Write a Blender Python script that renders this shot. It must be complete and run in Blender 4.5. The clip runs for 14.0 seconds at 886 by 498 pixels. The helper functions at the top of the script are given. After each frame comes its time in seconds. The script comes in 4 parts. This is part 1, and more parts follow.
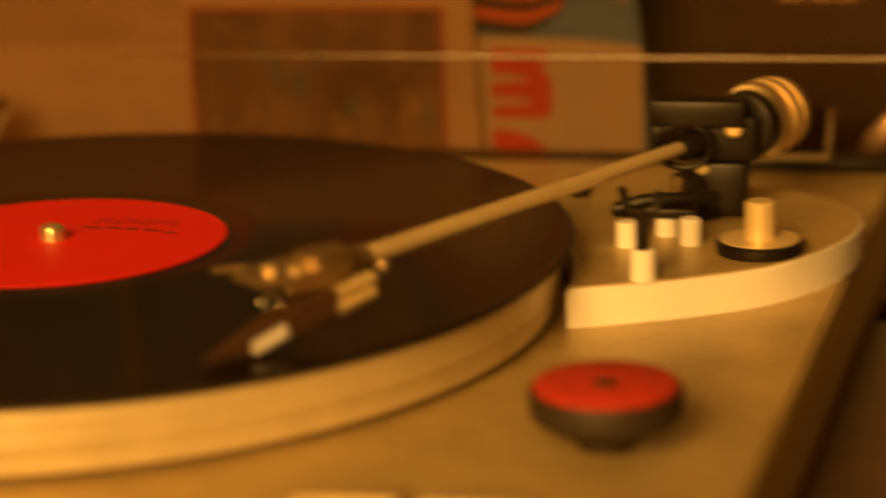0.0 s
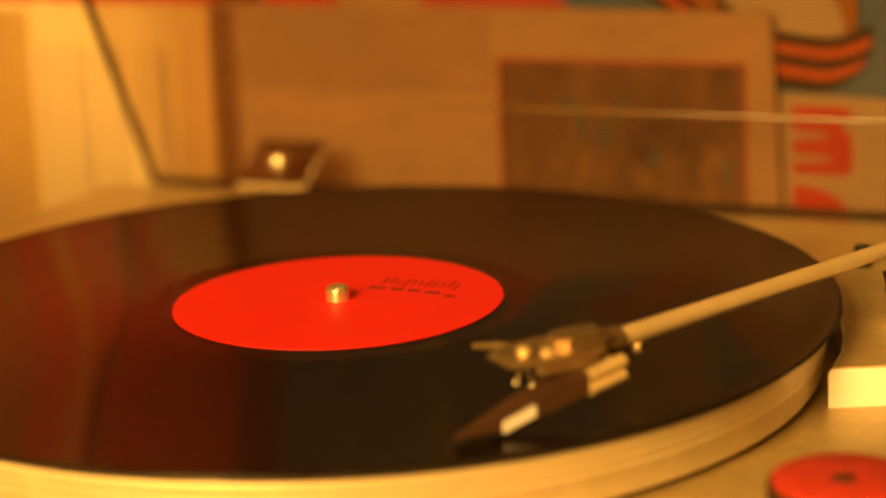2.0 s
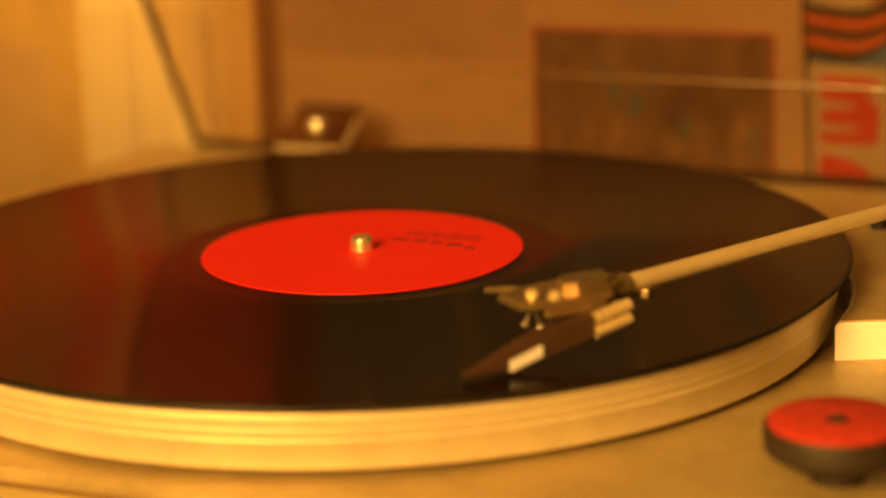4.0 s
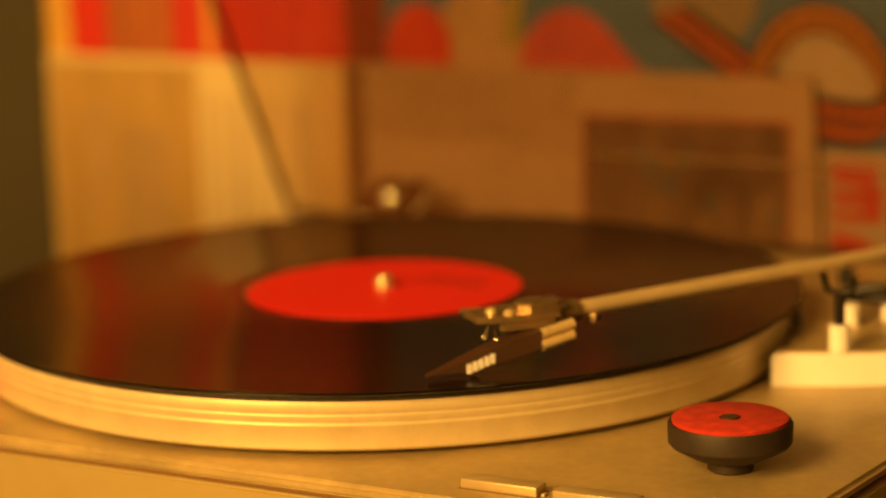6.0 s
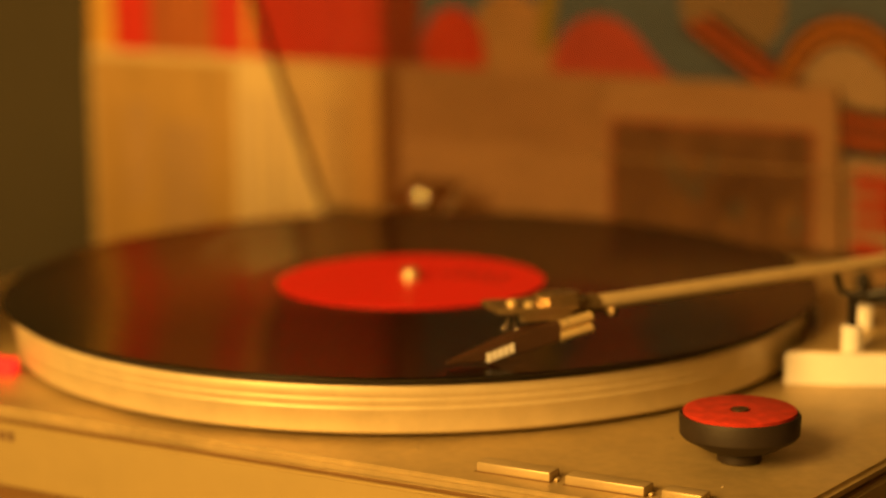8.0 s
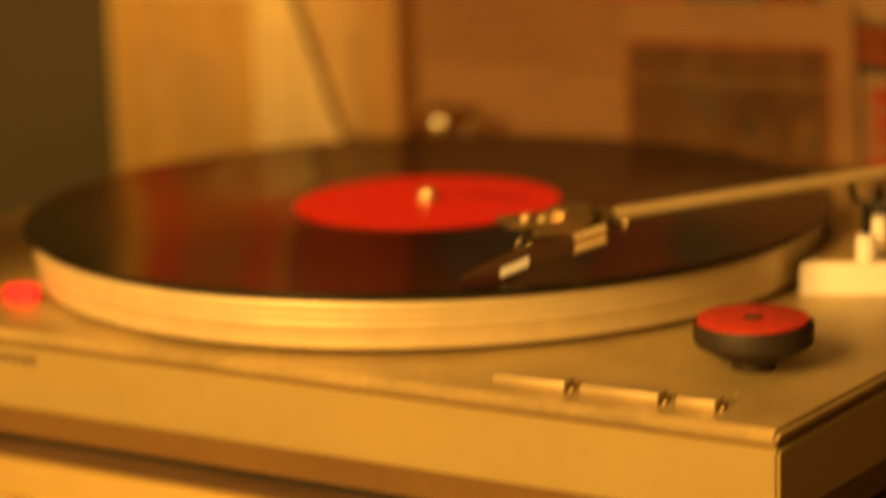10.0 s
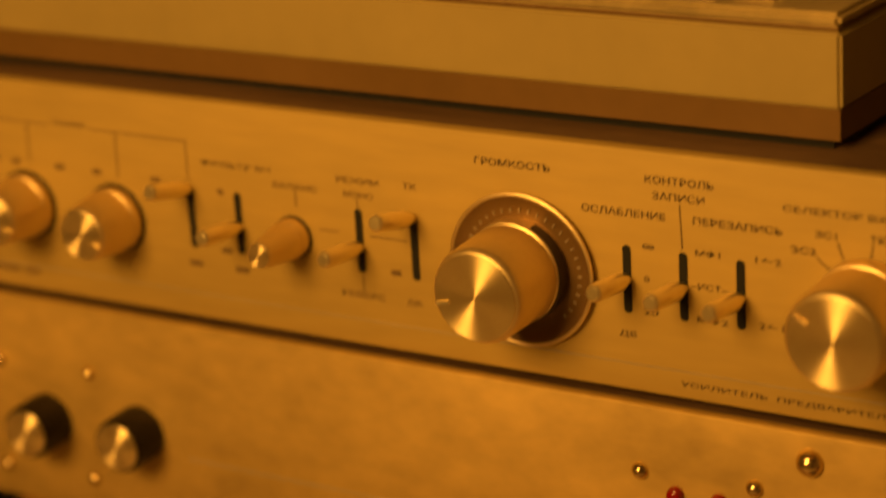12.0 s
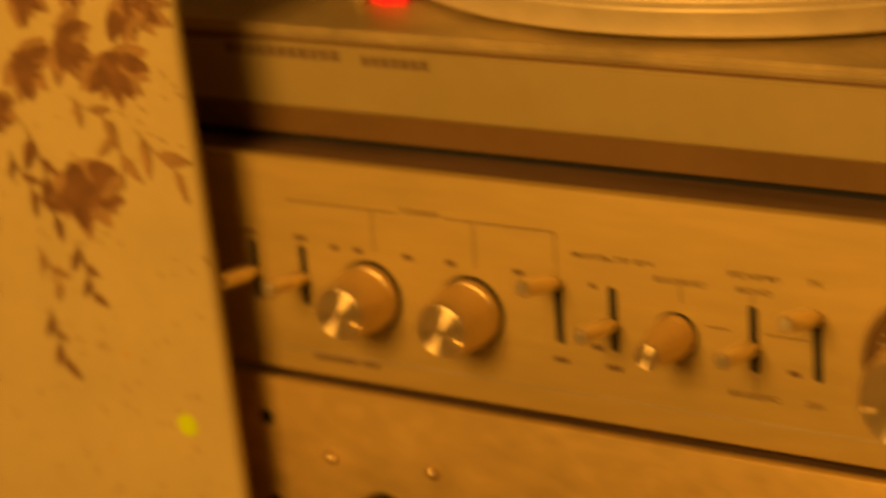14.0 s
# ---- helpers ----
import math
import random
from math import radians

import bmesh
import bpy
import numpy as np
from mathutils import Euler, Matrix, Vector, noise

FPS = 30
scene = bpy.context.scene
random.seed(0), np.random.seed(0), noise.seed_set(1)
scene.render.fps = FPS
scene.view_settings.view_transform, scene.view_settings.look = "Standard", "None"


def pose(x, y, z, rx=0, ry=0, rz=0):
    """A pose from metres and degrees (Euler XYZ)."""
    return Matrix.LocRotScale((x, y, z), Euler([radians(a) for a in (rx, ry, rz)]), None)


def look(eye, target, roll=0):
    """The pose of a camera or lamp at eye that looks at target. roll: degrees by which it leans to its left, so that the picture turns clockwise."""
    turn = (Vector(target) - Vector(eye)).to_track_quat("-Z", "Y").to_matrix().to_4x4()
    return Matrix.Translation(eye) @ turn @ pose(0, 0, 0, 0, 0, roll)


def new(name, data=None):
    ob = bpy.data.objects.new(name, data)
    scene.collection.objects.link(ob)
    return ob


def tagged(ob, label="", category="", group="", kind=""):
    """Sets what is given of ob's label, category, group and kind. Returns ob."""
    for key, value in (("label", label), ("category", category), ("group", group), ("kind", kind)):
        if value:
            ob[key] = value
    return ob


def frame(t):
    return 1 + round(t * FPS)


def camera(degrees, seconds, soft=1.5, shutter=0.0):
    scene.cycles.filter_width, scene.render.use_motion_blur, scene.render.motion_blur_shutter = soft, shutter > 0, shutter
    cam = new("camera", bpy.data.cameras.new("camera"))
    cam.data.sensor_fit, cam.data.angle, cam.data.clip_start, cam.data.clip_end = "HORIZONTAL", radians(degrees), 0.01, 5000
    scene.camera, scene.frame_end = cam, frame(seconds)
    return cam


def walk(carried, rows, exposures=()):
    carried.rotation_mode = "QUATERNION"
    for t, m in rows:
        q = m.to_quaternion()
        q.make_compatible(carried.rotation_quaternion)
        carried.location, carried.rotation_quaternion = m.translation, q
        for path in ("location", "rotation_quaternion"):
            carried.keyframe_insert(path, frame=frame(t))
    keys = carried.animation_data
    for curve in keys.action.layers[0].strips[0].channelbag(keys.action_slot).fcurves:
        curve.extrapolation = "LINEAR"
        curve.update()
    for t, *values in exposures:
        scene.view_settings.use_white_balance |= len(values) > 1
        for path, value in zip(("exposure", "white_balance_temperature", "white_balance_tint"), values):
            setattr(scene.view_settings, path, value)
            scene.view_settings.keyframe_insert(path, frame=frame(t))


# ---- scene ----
import itertools

# camera and walk
EXPO = [(0.0, -0.32, 6800, 16), (0.5, -0.25, 6700, 14), (1.0, 0.18, 6500, 11), (1.5, 0.36, 6500, 10), (3.0, 0.28, 6500, 10), (5.3, 0.02, 6500, 10), (9.5, -0.16, 6500, 10), (10.3, -0.06, 6500, 9),
        (10.7, -0.32, 6500, 11), (11.3, -0.78, 6900, 14), (12.5, -1.18, 7300, 18), (14.0, -1.14, 7300, 17)]
ROWS = [
    (0.0, pose(0.2464, -0.6064, 0.1631, 75.28, 1.73, 11.77)),
    (0.2, pose(0.2423, -0.5991, 0.1721, 74.94, 2.70, 13.08)),
    (0.3, pose(0.2412, -0.5981, 0.1749, 75.46, 2.69, 13.69)),
    (0.5, pose(0.2407, -0.5982, 0.1807, 76.13, 2.41, 14.61)),
    (0.8, pose(0.2502, -0.6028, 0.1867, 75.26, 2.39, 16.28)),
    (1.0, pose(0.2597, -0.6074, 0.1879, 75.41, 1.85, 17.57)),
    (1.5, pose(0.2787, -0.6129, 0.1890, 74.86, 2.21, 19.92)),
    (2.0, pose(0.2810, -0.6094, 0.1912, 75.22, 2.44, 21.35)),
    (2.5, pose(0.2763, -0.6099, 0.1907, 75.23, 2.05, 21.74)),
    (3.0, pose(0.2762, -0.6098, 0.1898, 74.94, 2.07, 21.47)),
    (3.2, pose(0.2761, -0.6083, 0.1880, 74.79, 2.07, 21.55)),
    (5.3, pose(0.4010, -0.6898, 0.1800, 78.10, 2.09, 27.97)),
    (5.5, pose(0.4141, -0.6987, 0.1800, 78.66, 2.11, 28.51)),
    (6.0, pose(0.4231, -0.7027, 0.1754, 78.84, 1.71, 29.20)),
    (6.5, pose(0.4222, -0.7044, 0.1749, 78.85, 1.63, 29.50)),
    (7.0, pose(0.4254, -0.7111, 0.1742, 78.89, 0.65, 29.79)),
    (7.2, pose(0.4270, -0.7132, 0.1731, 78.94, 0.09, 30.15)),
    (9.3, pose(0.4551, -0.7263, 0.1728, 79.47, 1.54, 31.01)),
    (9.5, pose(0.4544, -0.7241, 0.1712, 79.14, 1.62, 31.14)),
    (9.7, pose(0.4530, -0.7217, 0.1699, 79.19, 2.01, 30.97)),
    (10.0, pose(0.4474, -0.7220, 0.1648, 77.81, 1.82, 31.04)),
    (10.2, pose(0.4424, -0.7199, 0.1596, 76.22, 2.28, 31.65)),
    (10.3, pose(0.4391, -0.7202, 0.1562, 75.39, 2.63, 31.74)),
    (10.5, pose(0.4347, -0.7169, 0.1505, 74.56, 2.62, 31.46)),
    (10.7, pose(0.4350, -0.7178, 0.1473, 73.41, 2.78, 30.94)),
    (11.0, pose(0.4341, -0.7186, 0.1442, 72.35, 3.03, 30.68)),
    (11.2, pose(0.4356, -0.7190, 0.1423, 71.88, 3.42, 31.01)),
    (11.5, pose(0.4369, -0.7189, 0.1399, 71.26, 3.68, 31.09)),
    (12.0, pose(0.4369, -0.7262, 0.1388, 70.04, 3.86, 30.98)),
    (12.2, pose(0.4352, -0.7302, 0.1373, 69.44, 3.93, 31.20)),
    (12.5, pose(0.4310, -0.7335, 0.1355, 68.85, 3.47, 31.27)),
    (12.8, pose(0.4252, -0.7324, 0.1339, 68.29, 3.58, 31.45)),
    (13.0, pose(0.4196, -0.7306, 0.1340, 68.87, 3.54, 31.53)),
    (13.3, pose(0.4075, -0.7298, 0.1381, 68.35, 4.11, 32.97)),
    (13.5, pose(0.3950, -0.7295, 0.1410, 68.90, 4.31, 33.86)),
    (13.6, pose(0.3838, -0.7305, 0.1412, 69.08, 4.31, 33.56)),
    (13.7, pose(0.3724, -0.7325, 0.1429, 69.69, 3.84, 33.33)),
    (13.8, pose(0.3578, -0.7342, 0.1458, 70.33, 4.27, 32.73)),
    (14.0, pose(0.3251, -0.7361, 0.1566, 70.34, 4.80, 31.91)),
]
cam = camera(21.76, 14.0, 2.0, 0.6)
cam.data.dof.use_dof = True
cam.data.dof.focus_distance = 0.668
cam.data.dof.aperture_fstop = 5.5
walk(cam, ROWS, EXPO)

# world, lamp
world = bpy.data.worlds.new("world")
scene.world = world
world.use_nodes = True
world.node_tree.nodes["Background"].inputs[0].default_value = (1.0, 0.66, 0.33, 1)
world.node_tree.nodes["Background"].inputs[1].default_value = 0.10


def lamp(name, eye, target, size, watts, colour):
    d = bpy.data.lights.new(name, "AREA")
    d.shape, d.size, d.energy, d.color = "DISK", size, watts, colour
    ob = new(name, d)
    ob.matrix_world = look(eye, target)
    return ob


lamp("room_lamp", (-0.10, -1.56, 0.70), (0.05, -0.05, -0.05), 0.75, 57, (1.0, 0.515, 0.102))


# materials
def mat(name, base, rough=0.5, metal=0.0, var=0.12, scale=40.0, bump=0.0, bscale=400.0, dark=None, stretch=(1, 1, 1), spec=0.5, **extra):
    """A surface with colour varied at two scales, and fine relief."""
    m = bpy.data.materials.new(name)
    m.use_nodes = True
    nt = m.node_tree
    n, l = nt.nodes, nt.links
    b = n["Principled BSDF"]
    b.inputs["Roughness"].default_value = rough
    b.inputs["Metallic"].default_value = metal
    b.inputs["Specular IOR Level"].default_value = spec
    tc = n.new("ShaderNodeTexCoord")
    mp = n.new("ShaderNodeMapping")
    mp.inputs["Scale"].default_value = stretch
    l.new(tc.outputs["Object"], mp.inputs["Vector"])
    big, fine = n.new("ShaderNodeTexNoise"), n.new("ShaderNodeTexNoise")
    big.inputs["Scale"].default_value, fine.inputs["Scale"].default_value = scale, scale * 9
    big.inputs["Detail"].default_value = 4
    for t in (big, fine):
        l.new(mp.outputs[0], t.inputs["Vector"])
    add = n.new("ShaderNodeMath")
    add.operation = "MULTIPLY_ADD"
    l.new(fine.outputs["Fac"], add.inputs[0])
    add.inputs[1].default_value = 0.45
    l.new(big.outputs["Fac"], add.inputs[2])
    ramp = n.new("ShaderNodeValToRGB")
    ramp.color_ramp.elements[0].position, ramp.color_ramp.elements[1].position = 0.45, 1.0
    lo = dark or [c * (1 - var) for c in base]
    hi = [min(1.0, c * (1 + var)) for c in base]
    ramp.color_ramp.elements[0].color = (*lo, 1)
    ramp.color_ramp.elements[1].color = (*hi, 1)
    l.new(add.outputs[0], ramp.inputs[0])
    l.new(ramp.outputs[0], b.inputs["Base Color"])
    rr = n.new("ShaderNodeMapRange")
    rr.inputs[3].default_value, rr.inputs[4].default_value = max(0.02, rough - 0.08), min(1, rough + 0.08)
    l.new(big.outputs["Fac"], rr.inputs[0])
    l.new(rr.outputs[0], b.inputs["Roughness"])
    if bump:
        bn = n.new("ShaderNodeTexNoise")
        bn.inputs["Scale"].default_value = bscale
        l.new(mp.outputs[0], bn.inputs["Vector"])
        bp = n.new("ShaderNodeBump")
        bp.inputs["Strength"].default_value, bp.inputs["Distance"].default_value = bump, 0.0005
        l.new(bn.outputs["Fac"], bp.inputs["Height"])
        l.new(bp.outputs[0], b.inputs["Normal"])
    for k, v in extra.items():
        b.inputs[k.replace("_", " ")].default_value = v
    return m


def turned(name, base, rough=0.28, aniso=0.85, axis="Y"):
    """Lathe-turned metal: highlights run along the radius."""
    m = mat(name, base, rough, 1.0, 0.08, 120)
    nt = m.node_tree
    t = nt.nodes.new("ShaderNodeTangent")
    t.direction_type, t.axis = "RADIAL", axis
    b = nt.nodes["Principled BSDF"]
    nt.links.new(t.outputs[0], b.inputs["Tangent"])
    b.inputs["Anisotropic"].default_value = aniso
    b.inputs["Anisotropic Rotation"].default_value = 0.25
    return m


def glow(name, colour, strength):
    m = mat(name, colour, 0.4)
    b = m.node_tree.nodes["Principled BSDF"]
    b.inputs["Emission Color"].default_value = (*colour, 1)
    b.inputs["Emission Strength"].default_value = strength
    return m


def clear(name, tint, gloss_rough=0.06):
    """Thin clear sheet: tinted see-through with a gloss by Fresnel."""
    m = bpy.data.materials.new(name)
    m.use_nodes = True
    nt = m.node_tree
    n, l = nt.nodes, nt.links
    n.remove(n["Principled BSDF"])
    tr, gl, mx, fr = n.new("ShaderNodeBsdfTransparent"), n.new("ShaderNodeBsdfGlossy"), n.new("ShaderNodeMixShader"), n.new("ShaderNodeLayerWeight")
    no, rp = n.new("ShaderNodeTexNoise"), n.new("ShaderNodeValToRGB")
    no.inputs["Scale"].default_value = 25
    rp.color_ramp.elements[0].color = (*[c * 0.94 for c in tint], 1)
    rp.color_ramp.elements[1].color = (*tint, 1)
    l.new(no.outputs["Fac"], rp.inputs[0])
    l.new(rp.outputs[0], tr.inputs[0])
    gl.inputs["Roughness"].default_value = gloss_rough
    fr.inputs["Blend"].default_value = 0.5
    pw, sc = n.new("ShaderNodeMath"), n.new("ShaderNodeMath")
    pw.operation, sc.operation = "POWER", "MULTIPLY_ADD"
    pw.inputs[1].default_value, sc.inputs[1].default_value, sc.inputs[2].default_value = 4.0, 0.5, 0.03
    l.new(fr.outputs["Facing"], pw.inputs[0])
    l.new(pw.outputs[0], sc.inputs[0])
    l.new(sc.outputs[0], mx.inputs[0])
    l.new(tr.outputs[0], mx.inputs[1])
    l.new(gl.outputs[0], mx.inputs[2])
    l.new(mx.outputs[0], n["Material Output"].inputs[0])
    return m


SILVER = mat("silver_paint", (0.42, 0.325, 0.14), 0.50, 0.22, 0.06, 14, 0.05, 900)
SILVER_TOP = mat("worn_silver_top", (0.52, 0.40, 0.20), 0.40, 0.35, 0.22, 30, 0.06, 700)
BAND = mat("brown_band", (0.18, 0.098, 0.034), 0.5, 0.1, 0.10, 20)
PANEL = mat("brushed_panel", (0.50, 0.355, 0.125), 0.60, 0.20, 0.14, 9, 0.16, 1600, stretch=(0.5, 1, 3))
PANEL_OLD = mat("stained_panel", (0.60, 0.41, 0.15), 0.48, 0.45, 0.30, 13, 0.16, 1400, stretch=(0.8, 1, 1.4))
PANEL_EDGE = mat("panel_side_ear", (0.50, 0.43, 0.32), 0.5, 0.5, 0.2, 20)
KNOB = turned("turned_aluminium", (0.98, 0.76, 0.43), 0.42, 0.95)
KNOB.node_tree.nodes["Principled BSDF"].inputs["Metallic"].default_value = 0.90
KNOB_SIDE = mat("knob_side", (0.84, 0.67, 0.40), 0.44, 0.95, 0.06, 60, 0.05, 1500)
LEVER = mat("lever_metal", (0.96, 0.80, 0.50), 0.30, 0.85, 0.08, 80)
KEY_METAL = mat("key_metal", (0.52, 0.41, 0.23), 0.40, 0.35, 0.08, 60)
SCREW_METAL = mat("screw_metal", (0.66, 0.50, 0.27), 0.20, 0.97, 0.12, 120)
DIAL = mat("dial_ring", (0.22, 0.13, 0.058), 0.42, 0.40, 0.1, 60)
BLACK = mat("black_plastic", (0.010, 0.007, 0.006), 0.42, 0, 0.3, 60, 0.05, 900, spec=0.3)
SLOT = mat("slot_black", (0.006, 0.006, 0.006), 0.8, 0, 0.2, 50)
INK = mat("dark_ink", (0.085, 0.052, 0.030), 0.7, 0, 0.2, 300)
FAINT_INK = mat("rubbed_ink", (0.17, 0.105, 0.050), 0.7, 0, 0.25, 300)
BROWN_TOP = mat("brown_top_cover", (0.11, 0.065, 0.04), 0.45, 0, 0.35, 30, 0.15, 300, stretch=(0.4, 3, 1))
KNURL = mat("dark_knurled_metal", (0.07, 0.055, 0.045), 0.4, 0.6, 0.2, 200)
PLATTER = turned("turned_platter", (0.72, 0.61, 0.40), 0.48, 0.4, "Z")
PLATTER.node_tree.nodes["Principled BSDF"].inputs["Metallic"].default_value = 0.28
VINYL = turned("black_vinyl", (0.0045, 0.003, 0.0035), 0.22, 0.88, "Z")
vb = VINYL.node_tree.nodes["Principled BSDF"]
vb.inputs["Metallic"].default_value = 0.0
vb.inputs["Specular IOR Level"].default_value = 0.10
# groove bands: the gloss changes with the distance from the centre
vt = VINYL.node_tree
vlen, vco, vno, vmr = vt.nodes.new("ShaderNodeVectorMath"), vt.nodes.new("ShaderNodeTexCoord"), vt.nodes.new("ShaderNodeTexNoise"), vt.nodes.new("ShaderNodeMapRange")
vlen.operation = "LENGTH"
vno.noise_dimensions = "1D"
vno.inputs["Scale"].default_value = 260
vno.inputs["Detail"].default_value = 5
vmr.inputs[1].default_value, vmr.inputs[2].default_value, vmr.inputs[3].default_value, vmr.inputs[4].default_value = 0.3, 0.7, 0.18, 0.27
vb.inputs["Coat Weight"].default_value = 0.26
vb.inputs["Coat Roughness"].default_value = 0.035
vt.links.new(vco.outputs["Object"], vlen.inputs[0])
vt.links.new(vlen.outputs["Value"], vno.inputs["W"])
vt.links.new(vno.outputs["Fac"], vmr.inputs[0])
vt.links.new(vmr.outputs[0], vb.inputs["Roughness"])
LABEL = mat("red_label", (0.80, 0.016, 0.010), 0.55, 0, 0.05, 60)
LABEL_INK = mat("label_ink", (0.16, 0.012, 0.01), 0.6, 0, 0.1, 300)
CHROME = mat("chrome", (0.85, 0.80, 0.70), 0.22, 1.0, 0.05, 100)
WHITE = mat("white_armboard", (0.93, 0.92, 0.98), 0.45, 0, 0.04, 30)
ARMTUBE = mat("arm_tube", (0.84, 0.68, 0.42), 0.34, 0.35, 0.1, 80)
DARKMETAL = mat("dark_metal", (0.36, 0.26, 0.14), 0.30, 0.75, 0.2, 120)
FELT = mat("red_felt", (0.50, 0.030, 0.014), 0.95, 0, 0.28, 260, 0.6, 1800)
RUBBER = mat("black_rubber", (0.024, 0.015, 0.011), 0.6, 0, 0.25, 90, 0.1, 600)
CARTRIDGE = mat("brown_cartridge", (0.060, 0.030, 0.018), 0.35, 0, 0.2, 120)
GOLD = mat("cartridge_gold", (0.92, 0.74, 0.42), 0.3, 0.6, 0.1, 200)
RED_LED = mat("red_lens", (0.22, 0.008, 0.006), 0.15, 0, 0.1, 80)
NEON = glow("strobe_glow", (1.0, 0.03, 0.02), 1.0)
SMOKE = clear("smoked_acrylic", (0.90, 0.835, 0.77))
LIT_EDGE = mat("acrylic_lit_edge", (0.55, 0.45, 0.30), 0.25, 0, 0.1, 60)
CREASE = mat("glossy_acrylic_bead", (0.16, 0.09, 0.04), 0.15, 0, 0.1, 60, spec=0.9)
DARK_EDGE = mat("acrylic_dark_edge", (0.045, 0.030, 0.020), 0.3, 0, 0.1, 60)
PAPER = mat("cream_sleeve_paper", (0.58, 0.45, 0.235), 0.7, 0, 0.10, 14, 0.1, 500, stretch=(3, 1, 0.5))
PAPER_TAN = mat("tan_sleeve_paper", (0.385, 0.280, 0.198), 0.7, 0, 0.14, 12, 0.1, 500)
PRINT_GREY = mat("printed_block", (0.34, 0.22, 0.12), 0.75, 0, 0.2, 40)
PICTURE_TONE = mat("picture_tone", (0.20, 0.125, 0.065), 0.7, 0, 0.4, 60)
PICTURE_BLUE = mat("picture_blue_tone", (0.10, 0.12, 0.13), 0.7, 0, 0.3, 60)
PICTURE = mat("printed_picture", (0.145, 0.090, 0.056), 0.6, 0, 0.5, 34, 0, 1, (0.055, 0.025, 0.016), (1.6, 1, 0.7))
PRINT_TAN = mat("tan_print", (0.40, 0.245, 0.075), 0.7, 0, 0.2, 20, 0, 1, None, (3, 1, 0.6))
PRINT_RED = mat("red_print", (0.47, 0.042, 0.024), 0.6, 0, 0.10, 30)
PRINT_RED_LINE = mat("red_frame_line", (0.34, 0.075, 0.042), 0.6, 0, 0.10, 30)
SLEEVE_RED = mat("red_sleeve_paper", (0.48, 0.020, 0.010), 0.6, 0, 0.18, 16, 0, 1, None, (4, 1, 0.3))
BROWN_STREAK = mat("brown_streak_print", (0.36, 0.11, 0.022), 0.65, 0, 0.4, 40, 0, 1, (0.20, 0.035, 0.010), (4, 1, 0.2))
DARK_RED = mat("lid_reflection_red", (0.17, 0.024, 0.010), 0.65, 0, 0.25, 16)
EDGE_SHADE = mat("sleeve_edge_shade", (0.17, 0.085, 0.040), 0.7, 0, 0.15, 14)
PRINT_ORANGE = mat("orange_print", (0.44, 0.092, 0.022), 0.6, 0, 0.12, 40)
PRINT_BLACK = mat("black_print", (0.03, 0.02, 0.018), 0.6, 0, 0.2, 40)
PRINT_TEAL = mat("teal_print", (0.075, 0.15, 0.32), 0.65, 0, 0.22, 18)
PRINT_PALE = mat("pale_print", (0.22, 0.19, 0.155), 0.65, 0, 0.12, 14)
PALE_FIELD = mat("pale_field_print", (0.40, 0.345, 0.28), 0.65, 0, 0.12, 14)
PRINT_PINK = mat("rose_print", (0.42, 0.080, 0.085), 0.65, 0, 0.2, 30)
PRINT_OLIVE = mat("olive_print", (0.26, 0.24, 0.06), 0.65, 0, 0.2, 30)
PRINT_BEIGE = mat("beige_print", (0.36, 0.255, 0.16), 0.65, 0, 0.15, 30)
RIBBON_GOLD = mat("gold_print", (0.42, 0.175, 0.025), 0.6, 0, 0.12, 40)
PAPER_FOLD = mat("folded_paper", (0.325, 0.225, 0.152), 0.7, 0, 0.16, 12, 0.1, 500)
PAPER_LINE = mat("streaked_paper", (0.46, 0.35, 0.21), 0.7, 0, 0.16, 30, 0, 1, None, (3, 1, 0.3))
PRINT_YELLOW = mat("yellow_print", (0.60, 0.33, 0.06), 0.65, 0, 0.12, 30)
SPEAKER = mat("dark_speaker_veneer", (0.030, 0.020, 0.013), 0.35, 0, 0.3, 12, 0.1, 200)
WALLPAINT = mat("olive_wall_paint", (0.064, 0.053, 0.030), 0.8, 0, 0.10, 6, 0.2, 120)
ROOM = mat("room_plaster", (0.58, 0.50, 0.40), 0.85, 0, 0.10, 2)
WOOD = mat("shelf_wood", (0.16, 0.075, 0.035), 0.5, 0, 0.35, 14, 0.1, 200, stretch=(0.3, 4, 4))
WOOD_LIGHT = mat("pale_wood", (0.46, 0.22, 0.07), 0.55, 0, 0.18, 20)
CARD = mat("cream_card_box", (0.70, 0.58, 0.40), 0.7, 0, 0.08, 12)
FLORAL = mat("cream_wallpaper", (0.56, 0.44, 0.20), 0.75, 0, 0.08, 25, 0.2, 500)
FLOWER = mat("brown_flower_print", (0.20, 0.092, 0.036), 0.75, 0, 0.35, 160)
FLOWER_PALE = mat("tan_petal_print", (0.36, 0.21, 0.085), 0.75, 0, 0.3, 160)
STALK = mat("fine_stalk_print", (0.30, 0.17, 0.07), 0.75, 0, 0.3, 200)
STICKER = mat("yellow_sticker", (0.62, 0.80, 0.02), 0.5, 0, 0.05, 100)

# building helpers
ORIGIN = {}


def thing(name, loc, label, category, group="", kind=""):
    ob = new(name)
    ob.empty_display_size = 0.01
    ob.location = loc
    ORIGIN[ob.name] = Vector(loc)
    return tagged(ob, label, category, group, kind)


